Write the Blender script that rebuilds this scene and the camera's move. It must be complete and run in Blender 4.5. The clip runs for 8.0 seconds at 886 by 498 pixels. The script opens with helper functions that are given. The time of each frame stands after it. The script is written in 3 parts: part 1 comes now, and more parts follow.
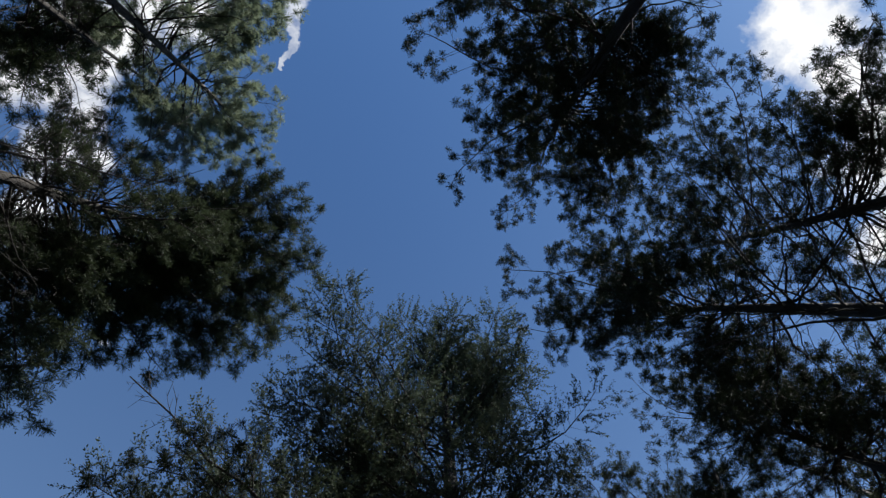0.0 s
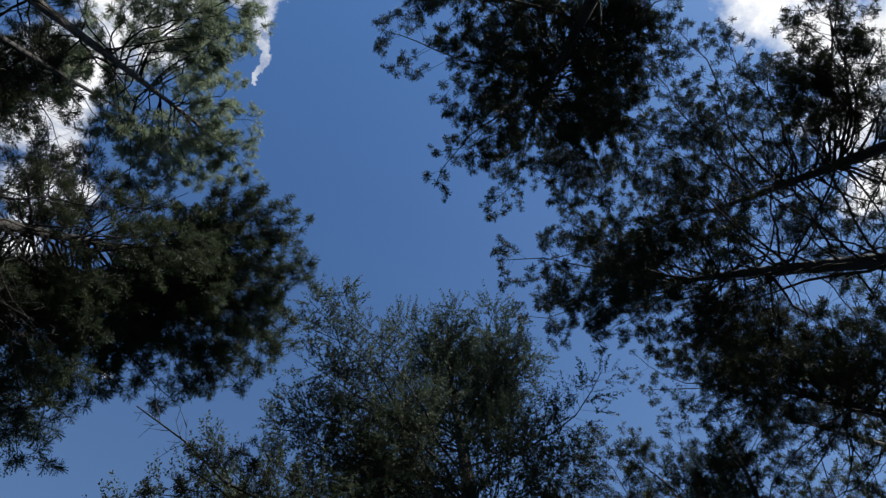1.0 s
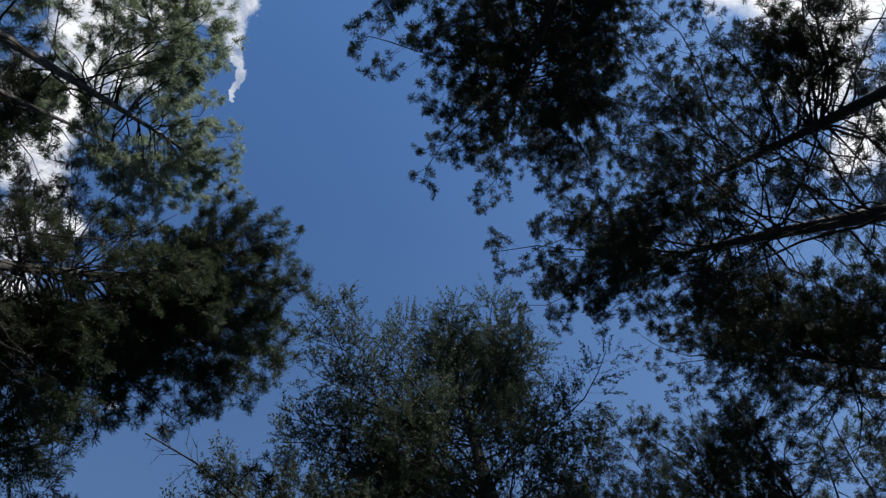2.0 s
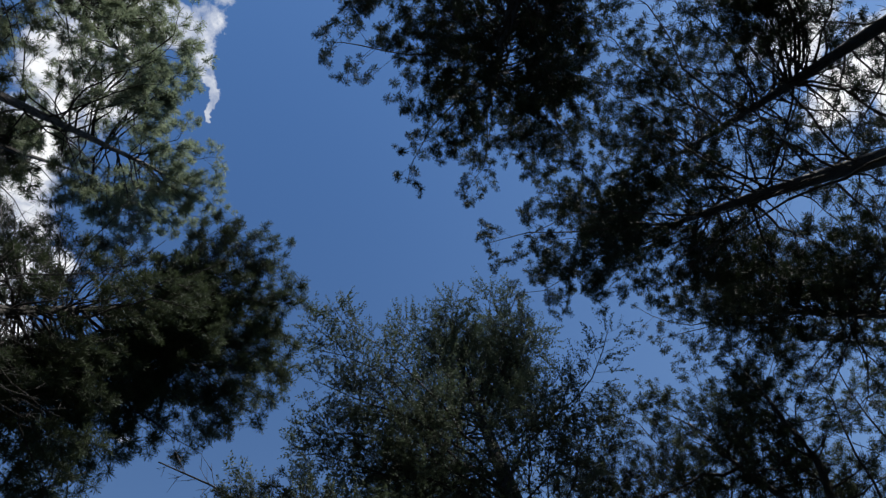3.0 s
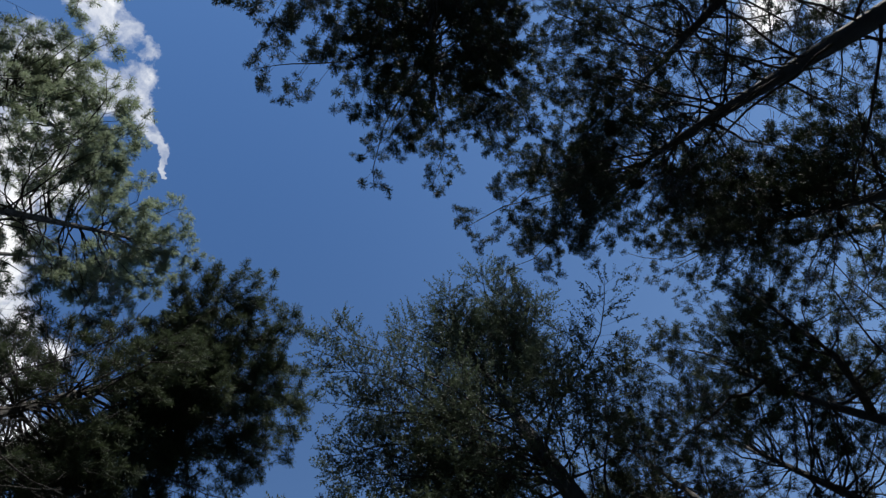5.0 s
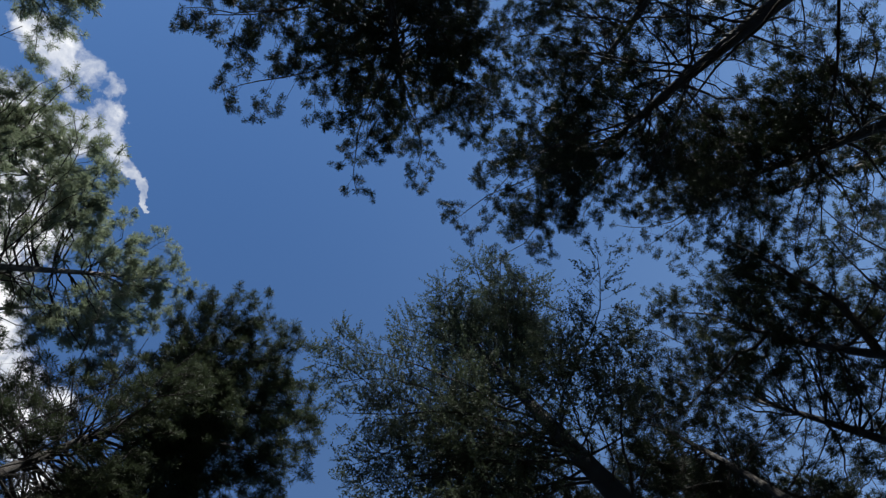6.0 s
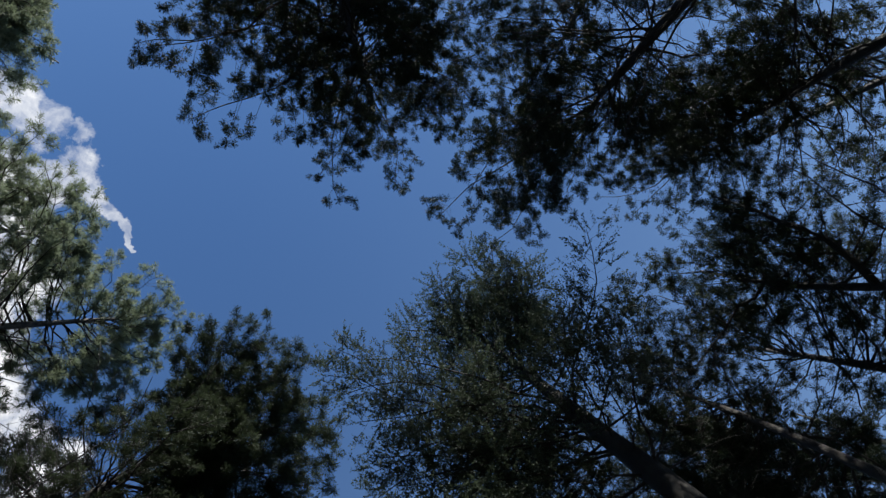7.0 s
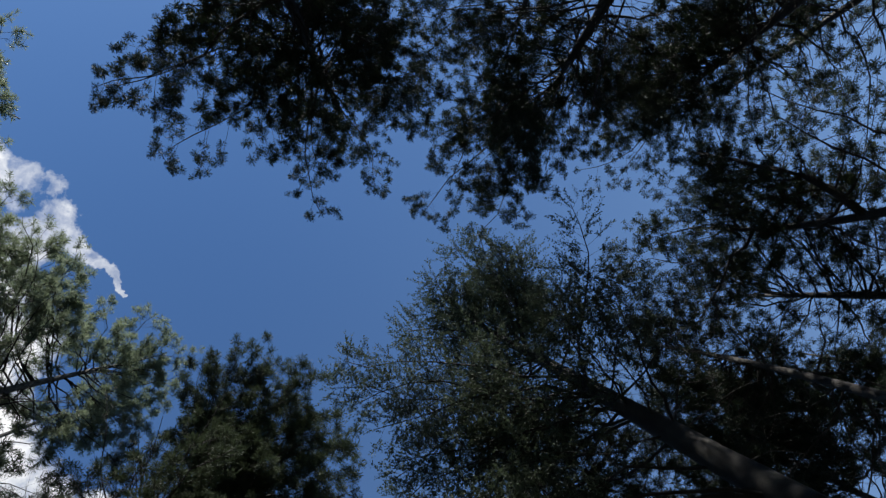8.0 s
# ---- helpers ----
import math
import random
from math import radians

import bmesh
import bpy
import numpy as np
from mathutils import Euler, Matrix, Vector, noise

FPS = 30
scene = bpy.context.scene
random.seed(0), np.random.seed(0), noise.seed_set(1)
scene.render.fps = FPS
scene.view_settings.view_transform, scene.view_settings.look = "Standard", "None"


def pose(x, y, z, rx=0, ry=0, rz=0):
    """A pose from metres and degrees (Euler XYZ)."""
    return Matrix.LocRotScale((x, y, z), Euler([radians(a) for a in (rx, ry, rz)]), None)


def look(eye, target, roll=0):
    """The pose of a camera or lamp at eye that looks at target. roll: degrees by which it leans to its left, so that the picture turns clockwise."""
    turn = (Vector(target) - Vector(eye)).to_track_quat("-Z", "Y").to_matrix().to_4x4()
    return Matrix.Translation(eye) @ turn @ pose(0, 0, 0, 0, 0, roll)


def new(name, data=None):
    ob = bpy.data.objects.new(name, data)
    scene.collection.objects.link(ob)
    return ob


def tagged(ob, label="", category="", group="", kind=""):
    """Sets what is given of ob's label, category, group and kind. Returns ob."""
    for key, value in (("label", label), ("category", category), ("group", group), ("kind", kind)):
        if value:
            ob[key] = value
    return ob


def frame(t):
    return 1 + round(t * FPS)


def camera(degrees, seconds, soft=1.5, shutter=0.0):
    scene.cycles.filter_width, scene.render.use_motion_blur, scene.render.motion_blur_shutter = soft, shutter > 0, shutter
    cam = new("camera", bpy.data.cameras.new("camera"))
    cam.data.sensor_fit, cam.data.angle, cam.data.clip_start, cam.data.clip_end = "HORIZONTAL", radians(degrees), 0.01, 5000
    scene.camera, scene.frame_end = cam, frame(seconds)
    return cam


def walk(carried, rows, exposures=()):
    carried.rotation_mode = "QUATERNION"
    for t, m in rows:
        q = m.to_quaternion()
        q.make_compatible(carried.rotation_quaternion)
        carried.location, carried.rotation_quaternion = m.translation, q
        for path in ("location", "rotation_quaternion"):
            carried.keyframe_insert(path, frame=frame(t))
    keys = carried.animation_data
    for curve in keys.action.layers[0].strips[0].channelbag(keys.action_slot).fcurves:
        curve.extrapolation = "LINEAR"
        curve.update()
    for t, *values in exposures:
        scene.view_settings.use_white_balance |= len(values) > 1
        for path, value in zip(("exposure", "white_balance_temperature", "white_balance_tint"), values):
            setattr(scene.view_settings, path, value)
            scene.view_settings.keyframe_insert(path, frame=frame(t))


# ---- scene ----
# ---- camera: a phone held near the chest, looking up, slowly turned on the spot ----
cam = camera(61.0, 8.0, soft=1.3)
ROWS = [
    (0.0, 0.0, 0.0, 1.5, 184.56, 0.25, -0.0),
    (0.5, -0.003, -0.004, 1.482, 184.45, 0.28, 2.94),
    (1.0, 0.0, 0.001, 1.485, 184.36, 0.34, 6.05),
    (1.5, 0.003, 0.009, 1.497, 184.3, 0.38, 8.78),
    (3.0, 0.004, 0.026, 1.512, 184.05, 0.52, 17.93),
    (3.5, -0.0, 0.033, 1.526, 183.96, 0.6, 21.18),
    (4.0, -0.006, 0.05, 1.546, 183.92, 0.68, 24.71),
    (4.5, -0.007, 0.061, 1.572, 183.86, 0.77, 28.28),
    (6.0, -0.008, 0.077, 1.601, 183.62, 1.07, 39.64),
    (6.5, -0.003, 0.08, 1.62, 183.54, 1.16, 43.49),
    (7.0, -0.002, 0.09, 1.629, 183.48, 1.25, 47.95),
    (7.5, -0.009, 0.097, 1.642, 183.45, 1.39, 52.31),
    (8.0, -0.008, 0.104, 1.65, 183.39, 1.51, 56.76),
]
walk(cam, [(t, pose(x, y, z, rx, ry, rz)) for t, x, y, z, rx, ry, rz in ROWS], exposures=[(0.0, 0.8), (8.0, 0.8)])

# ---- daylight: clear blue sky with a few cumulus, sun beyond the tall pines ----
SUN_ELEVATION, SUN_AZIMUTH = 47.0, -44.0
to_sun = Vector((math.cos(radians(SUN_ELEVATION)) * math.cos(radians(SUN_AZIMUTH)),
                 math.cos(radians(SUN_ELEVATION)) * math.sin(radians(SUN_AZIMUTH)),
                 math.sin(radians(SUN_ELEVATION))))
sun = new("sun", bpy.data.lights.new("sun", "SUN"))
sun.data.energy, sun.data.angle, sun.data.color = 5.0, radians(0.53), (1.0, 0.965, 0.91)
sun.matrix_world = look((0, 0, 60), Vector((0, 0, 60)) - to_sun)

world = bpy.data.worlds.new("world")
scene.world = world
world.use_nodes = True
wn, wl = world.node_tree.nodes, world.node_tree.links
wn.clear()


def wnode(kind, **values):
    n = wn.new(kind)
    for key, value in values.items():
        setattr(n, key, value)
    return n


def wmath(op, a, b=None, c=None, clamp=False):
    n = wnode("ShaderNodeMath", operation=op, use_clamp=clamp)
    for socket, value in zip(n.inputs, (a, b, c)):
        if value is None:
            continue
        if isinstance(value, (int, float)):
            socket.default_value = value
        else:
            wl.new(value, socket)
    return n.outputs[0]


sky = wnode("ShaderNodeTexSky", sky_type="NISHITA", sun_disc=False)
sky.sun_elevation, sky.sun_rotation = radians(SUN_ELEVATION), radians(90.0 - SUN_AZIMUTH)
sky.altitude, sky.air_density, sky.dust_density, sky.ozone_density = 300.0, 1.0, 0.2, 3.0
way = wnode("ShaderNodeTexCoord").outputs["Generated"]
billow = wnode("ShaderNodeTexNoise")
billow.inputs["Scale"].default_value, billow.inputs["Detail"].default_value = 17.0, 7.0
billow.inputs["Roughness"].default_value = 0.58
wl.new(way, billow.inputs["Vector"])
shade = wnode("ShaderNodeTexNoise")
shade.inputs["Scale"].default_value, shade.inputs["Detail"].default_value = 11.0, 5.0
wl.new(way, shade.inputs["Vector"])
# cumulus heaps: direction east, direction south (both over height), half-width, thickness
CLOUDS = [
    (0.504, -0.375, 0.066, 1.00),
    (0.555, -0.320, 0.055, 1.00),
    (0.474, -0.407, 0.041, 1.00),
    (0.597, -0.255, 0.044, 1.00),
    (0.645, -0.300, 0.052, 1.00),
    (0.679, -0.128, 0.059, 1.00),
    (0.623, -0.116, 0.037, 0.90),
    (0.679, -0.069, 0.037, 0.90),
    (0.588, -0.195, 0.055, 1.00),
    (0.597, -0.088, 0.041, 1.00),
    (-0.523, -0.303, 0.048, 0.70),
    (-0.581, -0.319, 0.041, 0.70),
    (-0.484, -0.390, 0.055, 0.80),
    (-0.396, -0.410, 0.029, 0.70),
    (-0.520, -0.218, 0.046, 0.70),
    (-0.462, -0.198, 0.025, 0.70),
    (-0.553, -0.122, 0.037, 0.70),
    (-0.438, 0.037, 0.008, 0.20),
    (-0.192, -0.428, 0.019, 0.34),
    (-0.183, -0.462, 0.025, 0.29),
    (-0.148, -0.486, 0.019, 0.30),
    (-0.175, -0.523, 0.031, 0.29),
    (-0.178, -0.567, 0.029, 0.29),
    (-0.182, -0.608, 0.025, 0.30),
    (-0.216, -0.451, 0.019, 0.29),
    (-0.293, -0.531, 0.066, 0.60),
    (-0.377, -0.467, 0.063, 0.60),
    (-0.336, -0.389, 0.044, 0.50),
    (-0.434, -0.367, 0.044, 0.60),
    (-0.229, -0.476, 0.037, 0.28),
    (-0.468, -0.324, 0.033, 0.60),
    (-0.481, -0.273, 0.037, 0.60),
    (-0.333, -0.415, 0.044, 0.70),
    (-0.285, -0.462, 0.041, 0.60),
    (-0.488, -0.319, 0.037, 0.80),
]
stir = wnode("ShaderNodeTexNoise")
stir.inputs["Scale"].default_value, stir.inputs["Detail"].default_value = 22.0, 6.0
stir.inputs["Roughness"].default_value = 0.62
wl.new(way, stir.inputs["Vector"])
drift = wnode("ShaderNodeVectorMath", operation="MULTIPLY_ADD")
wl.new(stir.outputs["Color"], drift.inputs[0])
drift.inputs[1].default_value, drift.inputs[2].default_value = (0.05, 0.05, 0.05), (-0.025, -0.025, -0.025)
swirl = wnode("ShaderNodeVectorMath", operation="ADD")
wl.new(way, swirl.inputs[0])
wl.new(drift.outputs["Vector"], swirl.inputs[1])
heap = -9.0
for cx, cy, size, thick in CLOUDS:
    gap = wnode("ShaderNodeVectorMath", operation="DISTANCE")
    wl.new(swirl.outputs["Vector"], gap.inputs[0])
    gap.inputs[1].default_value = Vector((cx, cy, 1.0)).normalized()
    heap = wmath("MAXIMUM", heap, wmath("MINIMUM", wmath("MULTIPLY_ADD", gap.outputs["Value"], -1.0 / size, 1.0), thick))
# drawn-out wisps: two ends, half-width at each, thickness
STREAKS = [
    (-0.195, -0.429, -0.202, -0.370, 0.0140, 0.0081, 0.30),
    (-0.202, -0.370, -0.218, -0.324, 0.0081, 0.0022, 0.30),
]
nudge = wnode("ShaderNodeVectorMath", operation="MULTIPLY_ADD")
wl.new(drift.outputs["Vector"], nudge.inputs[0])
nudge.inputs[1].default_value = (0.8, 0.8, 0.8)
wl.new(way, nudge.inputs[2])
for ax, ay, bx, by, wide, narrow, thick in STREAKS:
    head, tail = Vector((ax, ay, 1.0)).normalized(), Vector((bx, by, 1.0)).normalized()
    run = tail - head
    rel = wnode("ShaderNodeVectorMath", operation="SUBTRACT")
    wl.new(nudge.outputs["Vector"], rel.inputs[0])
    rel.inputs[1].default_value = head
    dot = wnode("ShaderNodeVectorMath", operation="DOT_PRODUCT")
    wl.new(rel.outputs["Vector"], dot.inputs[0])
    dot.inputs[1].default_value = run / run.length_squared
    share = wmath("MULTIPLY", dot.outputs["Value"], 1.0, clamp=True)
    foot = wnode("ShaderNodeVectorMath", operation="SCALE")
    foot.inputs[0].default_value = run
    wl.new(share, foot.inputs["Scale"])
    off = wnode("ShaderNodeVectorMath", operation="DISTANCE")
    wl.new(rel.outputs["Vector"], off.inputs[0])
    wl.new(foot.outputs["Vector"], off.inputs[1])
    width = wmath("MULTIPLY_ADD", share, narrow - wide, wide)
    body = wmath("SUBTRACT", 1.0, wmath("DIVIDE", off.outputs["Value"], width))
    heap = wmath("MAXIMUM", heap, wmath("MINIMUM", body, thick))
shred = wnode("ShaderNodeTexNoise")
shred.inputs["Scale"].default_value, shred.inputs["Detail"].default_value = 58.0, 5.0
wl.new(swirl.outputs["Vector"], shred.inputs["Vector"])
edge = wmath("MULTIPLY_ADD", billow.outputs["Fac"], 1.2, wmath("MULTIPLY_ADD", shred.outputs["Fac"], 0.7, -0.95))
cover = wmath("MULTIPLY_ADD", wmath("ADD", heap, edge), 1.6, 0.0, clamp=True)
# a thin milky haze that grows away from the deepest blue
far = wnode("ShaderNodeVectorMath", operation="DISTANCE")
wl.new(way, far.inputs[0])
far.inputs[1].default_value = Vector((-0.134, -0.373, 1.0)).normalized()
milk = wnode("ShaderNodeMix", data_type="RGBA")
wl.new(wmath("MINIMUM", wmath("POWER", wmath("MULTIPLY", far.outputs["Value"], 0.74), 2.0), 0.5), milk.inputs["Factor"])
milk.inputs["B"].default_value = (2.25, 3.7, 6.3, 1.0)
mix = wnode("ShaderNodeMix", data_type="RGBA")
tone = wnode("ShaderNodeMix", data_type="RGBA", blend_type="MULTIPLY")
tone.inputs["Factor"].default_value = 1.0
wl.new(sky.outputs["Color"], tone.inputs["A"])
tone.inputs["B"].default_value = (0.6, 0.83, 1.03, 1.0)
white = wnode("ShaderNodeMix", data_type="RGBA")
wl.new(shade.outputs["Fac"], white.inputs["Factor"])
white.inputs["A"].default_value = (7.6 * 0.78, 7.6 * 0.82, 7.6 * 0.88, 1.0)
white.inputs["B"].default_value = (7.6 * 1.25, 7.6 * 1.25, 7.6 * 1.25, 1.0)
wl.new(cover, mix.inputs["Factor"])
wl.new(tone.outputs["Result"], milk.inputs["A"])
wl.new(milk.outputs["Result"], mix.inputs["A"])
wl.new(white.outputs["Result"], mix.inputs["B"])
background = wnode("ShaderNodeBackground")
background.inputs["Strength"].default_value = 0.0715
wl.new(mix.outputs["Result"], background.inputs["Color"])
wl.new(background.outputs["Background"], wnode("ShaderNodeOutputWorld").inputs["Surface"])


# ---- materials ----
def material(name):
    m = bpy.data.materials.new(name)
    m.use_nodes = True
    nodes, links = m.node_tree.nodes, m.node_tree.links
    return m, nodes, links, nodes["Principled BSDF"]


def noise_node(nodes, links, scale, detail=4.0, stretch=None, coord="Object"):
    tex = nodes.new("ShaderNodeTexNoise")
    tex.inputs["Scale"].default_value, tex.inputs["Detail"].default_value = scale, detail
    at = nodes.new("ShaderNodeTexCoord").outputs[coord]
    if stretch:
        mapping = nodes.new("ShaderNodeMapping")
        mapping.inputs["Scale"].default_value = stretch
        links.new(at, mapping.inputs["Vector"])
        at = mapping.outputs["Vector"]
    links.new(at, tex.inputs["Vector"])
    return tex


def ramp(nodes, links, value, *stops):
    r = nodes.new("ShaderNodeValToRGB")
    links.new(value, r.inputs["Fac"])
    while len(r.color_ramp.elements) < len(stops):
        r.color_ramp.elements.new(0.5)
    for e, (at, colour) in zip(r.color_ramp.elements, stops):
        e.position, e.color = at, (*colour, 1.0)
    return r.outputs["Color"]


def bark(name, dark, mid, light, scale=1.0, rough=0.9):
    """Fissured plates: long cracks down the stem, lichen blotches."""
    m, nodes, links, shader = material(name)
    plates = nodes.new("ShaderNodeTexVoronoi")
    plates.feature = "DISTANCE_TO_EDGE"
    mapping = nodes.new("ShaderNodeMapping")
    mapping.inputs["Scale"].default_value = (16 * scale, 16 * scale, 5 * scale)
    links.new(nodes.new("ShaderNodeTexCoord").outputs["Object"], mapping.inputs["Vector"])
    links.new(mapping.outputs["Vector"], plates.inputs["Vector"])
    crack = ramp(nodes, links, plates.outputs["Distance"], (0.0, (0, 0, 0)), (0.12, (1, 1, 1)))
    grain = noise_node(nodes, links, 9.0 * scale, 6.0, (1, 1, 0.3))
    blotch = noise_node(nodes, links, 1.3, 3.0)
    base = ramp(nodes, links, grain.outputs["Fac"], (0.25, dark), (0.5, mid), (0.78, light))
    tint = nodes.new("ShaderNodeMix")
    tint.data_type = "RGBA"
    links.new(ramp(nodes, links, blotch.outputs["Fac"], (0.5, (0, 0, 0)), (0.7, (0.28, 0.28, 0.28))), tint.inputs["Factor"])
    links.new(base, tint.inputs["A"])
    tint.inputs["B"].default_value = (0.12, 0.125, 0.095, 1)
    seam = nodes.new("ShaderNodeMix")
    seam.data_type, seam.blend_type = "RGBA", "MULTIPLY"
    seam.inputs["Factor"].default_value = 0.6
    links.new(tint.outputs["Result"], seam.inputs["A"])
    links.new(crack, seam.inputs["B"])
    links.new(seam.outputs["Result"], shader.inputs["Base Color"])
    shader.inputs["Roughness"].default_value = rough
    bump = nodes.new("ShaderNodeBump")
    bump.inputs["Strength"].default_value, bump.inputs["Distance"].default_value = 0.7, 0.02
    links.new(crack, bump.inputs["Height"])
    links.new(bump.outputs["Normal"], shader.inputs["Normal"])
    return m


def foliage(name, dark, mid, light, glow, through_share, rough):
    """Leaves or needles: hue varies from spray to spray and leaf to leaf; some light comes through."""
    m, nodes, links, shader = material(name)
    patch = noise_node(nodes, links, 1.1, 3.0)
    island = nodes.new("ShaderNodeNewGeometry").outputs["Random Per Island"]
    blend = nodes.new("ShaderNodeMath")
    blend.operation = "MULTIPLY_ADD"
    links.new(island, blend.inputs[0])
    blend.inputs[1].default_value = 0.35
    shift = nodes.new("ShaderNodeMath")
    shift.operation = "SUBTRACT"
    links.new(patch.outputs["Fac"], shift.inputs[0])
    shift.inputs[1].default_value = 0.17
    links.new(shift.outputs[0], blend.inputs[2])
    colour = ramp(nodes, links, blend.outputs[0], (0.25, dark), (0.5, mid), (0.8, light))
    links.new(colour, shader.inputs["Base Color"])
    shader.inputs["Roughness"].default_value = rough
    shader.inputs["Specular IOR Level"].default_value = 0.08
    thin = nodes.new("ShaderNodeBsdfTranslucent")
    thin.inputs["Color"].default_value = (*glow, 1)
    both = nodes.new("ShaderNodeMixShader")
    both.inputs["Fac"].default_value = through_share
    links.new(shader.outputs["BSDF"], both.inputs[1])
    links.new(thin.outputs["BSDF"], both.inputs[2])
    links.new(both.outputs["Shader"], nodes["Material Output"].inputs["Surface"])
    return m


PINE_BARK = bark("pine_bark", (0.016, 0.013, 0.011), (0.03, 0.0245, 0.0205), (0.06, 0.05, 0.042))
TWIG_BARK = bark("twig_bark", (0.016, 0.014, 0.012), (0.032, 0.028, 0.024), (0.06, 0.053, 0.046), 2.5)
DEAD_BARK = bark("dead_bark", (0.018, 0.0165, 0.0155), (0.036, 0.033, 0.031), (0.065, 0.06, 0.056), 2.5)
# lighter bark, with the sun on the slender trunks put into its colour
SUNLIT_BARK = bark("sunlit_bark", (0.06, 0.048, 0.04), (0.12, 0.1, 0.085), (0.26, 0.225, 0.195), 1.4)
SMOOTH_BARK = bark("smooth_bark", (0.014, 0.0122, 0.0105), (0.024, 0.0212, 0.0185), (0.044, 0.039, 0.034), 0.8)
# the three needle tones put shade, half sun and full sun into the colour
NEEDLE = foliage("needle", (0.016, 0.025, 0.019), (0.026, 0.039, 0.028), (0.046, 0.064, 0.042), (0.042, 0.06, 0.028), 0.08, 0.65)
NEEDLE_HALF_LIT = foliage("needle_half_lit", (0.024, 0.035, 0.023), (0.042, 0.058, 0.036), (0.076, 0.095, 0.058), (0.07, 0.094, 0.048), 0.18, 0.65)
NEEDLE_SUNLIT = foliage("needle_sunlit", (0.09, 0.118, 0.074), (0.155, 0.19, 0.122), (0.225, 0.255, 0.17), (0.2, 0.245, 0.155), 0.42, 0.5)
LEAF = foliage("leaf", (0.042, 0.058, 0.043), (0.076, 0.1, 0.073), (0.128, 0.155, 0.118), (0.09, 0.12, 0.07), 0.18, 0.7)


def ground_material():
    m, nodes, links, shader = material("forest_floor")
    litter = noise_node(nodes, links, 9.0, 8.0)
    patch = noise_node(nodes, links, 0.35, 4.0)
    brown = ramp(nodes, links, litter.outputs["Fac"], (0.3, (0.025, 0.018, 0.012)), (0.55, (0.06, 0.043, 0.027)), (0.75, (0.11, 0.082, 0.05)))
    green = ramp(nodes, links, litter.outputs["Fac"], (0.3, (0.018, 0.027, 0.01)), (0.7, (0.05, 0.068, 0.025)))
    mixed = nodes.new("ShaderNodeMix")
    mixed.data_type = "RGBA"
    links.new(ramp(nodes, links, patch.outputs["Fac"], (0.42, (0, 0, 0)), (0.6, (1, 1, 1))), mixed.inputs["Factor"])
    links.new(brown, mixed.inputs["A"])
    links.new(green, mixed.inputs["B"])
    links.new(mixed.outputs["Result"], shader.inputs["Base Color"])
    shader.inputs["Roughness"].default_value = 0.95
    bump = nodes.new("ShaderNodeBump")
    bump.inputs["Distance"].default_value = 0.05
    links.new(litter.outputs["Fac"], bump.inputs["Height"])
    links.new(bump.outputs["Normal"], shader.inputs["Normal"])
    return m


# ---- mesh helpers ----
class Shape:
    """Gathers vertices and faces, then becomes one mesh."""

    def __init__(self):
        self.verts, self.faces, self.count = [], {3: [], 4: []}, 0

    def add(self, verts, faces):
        faces = np.asarray(faces)
        self.faces[faces.shape[1]].append(faces + self.count)
        self.verts.append(np.asarray(verts, dtype=np.float64))
        self.count += len(verts)

    def mesh(self, name, mat, smooth=False):
        me = bpy.data.meshes.new(name)
        co = np.concatenate(self.verts)
        me.vertices.add(len(co))
        me.vertices.foreach_set("co", co.astype(np.float32).ravel())
        loops, starts, at = [], [], 0
        for size, groups in self.faces.items():
            if groups:
                f = np.concatenate(groups)
                loops.append(f.ravel())
                starts.append(at + size * np.arange(len(f)))
                at += f.size
        loops, starts = np.concatenate(loops), np.concatenate(starts)
        me.loops.add(len(loops))
        me.loops.foreach_set("vertex_index", loops.astype(np.int32))
        me.polygons.add(len(starts))
        me.polygons.foreach_set("loop_start", starts.astype(np.int32))
        me.polygons.foreach_set("use_smooth", np.full(len(starts), smooth))
        me.update(calc_edges=True)
        me.materials.append(mat)
        return me


def unit(v):
    return v / np.maximum(np.linalg.norm(v, axis=-1, keepdims=True), 1e-9)


def tube(shape, points, radii, sides, rough=0.0, rng=None):
    """A tapered round stem along points, closed at both ends by a point."""
    points, radii = np.asarray(points), np.asarray(radii)
    n = len(points)
    along = unit(np.gradient(points, axis=0))
    ref = np.where(np.abs(along[:, 2:3]) > 0.9, np.array([[1.0, 0, 0]]), np.array([[0, 0, 1.0]]))
    a = unit(np.cross(along, ref))
    b = np.cross(along, a)
    turn = 2 * np.pi * np.arange(sides) / sides
    r = radii[:, None] * np.ones((1, sides))
    if rough and rng is not None:
        r = r * (1 + rough * rng.standard_normal((n, sides)))
    ring = points[:, None] + r[..., None] * (np.cos(turn)[None, :, None] * a[:, None] + np.sin(turn)[None, :, None] * b[:, None])
    i, j = np.meshgrid(np.arange(n - 1), np.arange(sides), indexing="ij")
    k = (j + 1) % sides
    quads = np.stack([i * sides + j, i * sides + k, (i + 1) * sides + k, (i + 1) * sides + j], -1).reshape(-1, 4)
    verts = np.concatenate([ring.reshape(-1, 3), points[-1:] + along[-1:] * radii[-1]])
    tip = n * sides
    s = np.arange(sides)
    shape.add(verts, quads)
    shape.count -= len(verts)
    shape.verts.pop()
    shape.add(verts, np.stack([(n - 1) * sides + s, (n - 1) * sides + (s + 1) % sides, np.full(sides, tip)], -1))


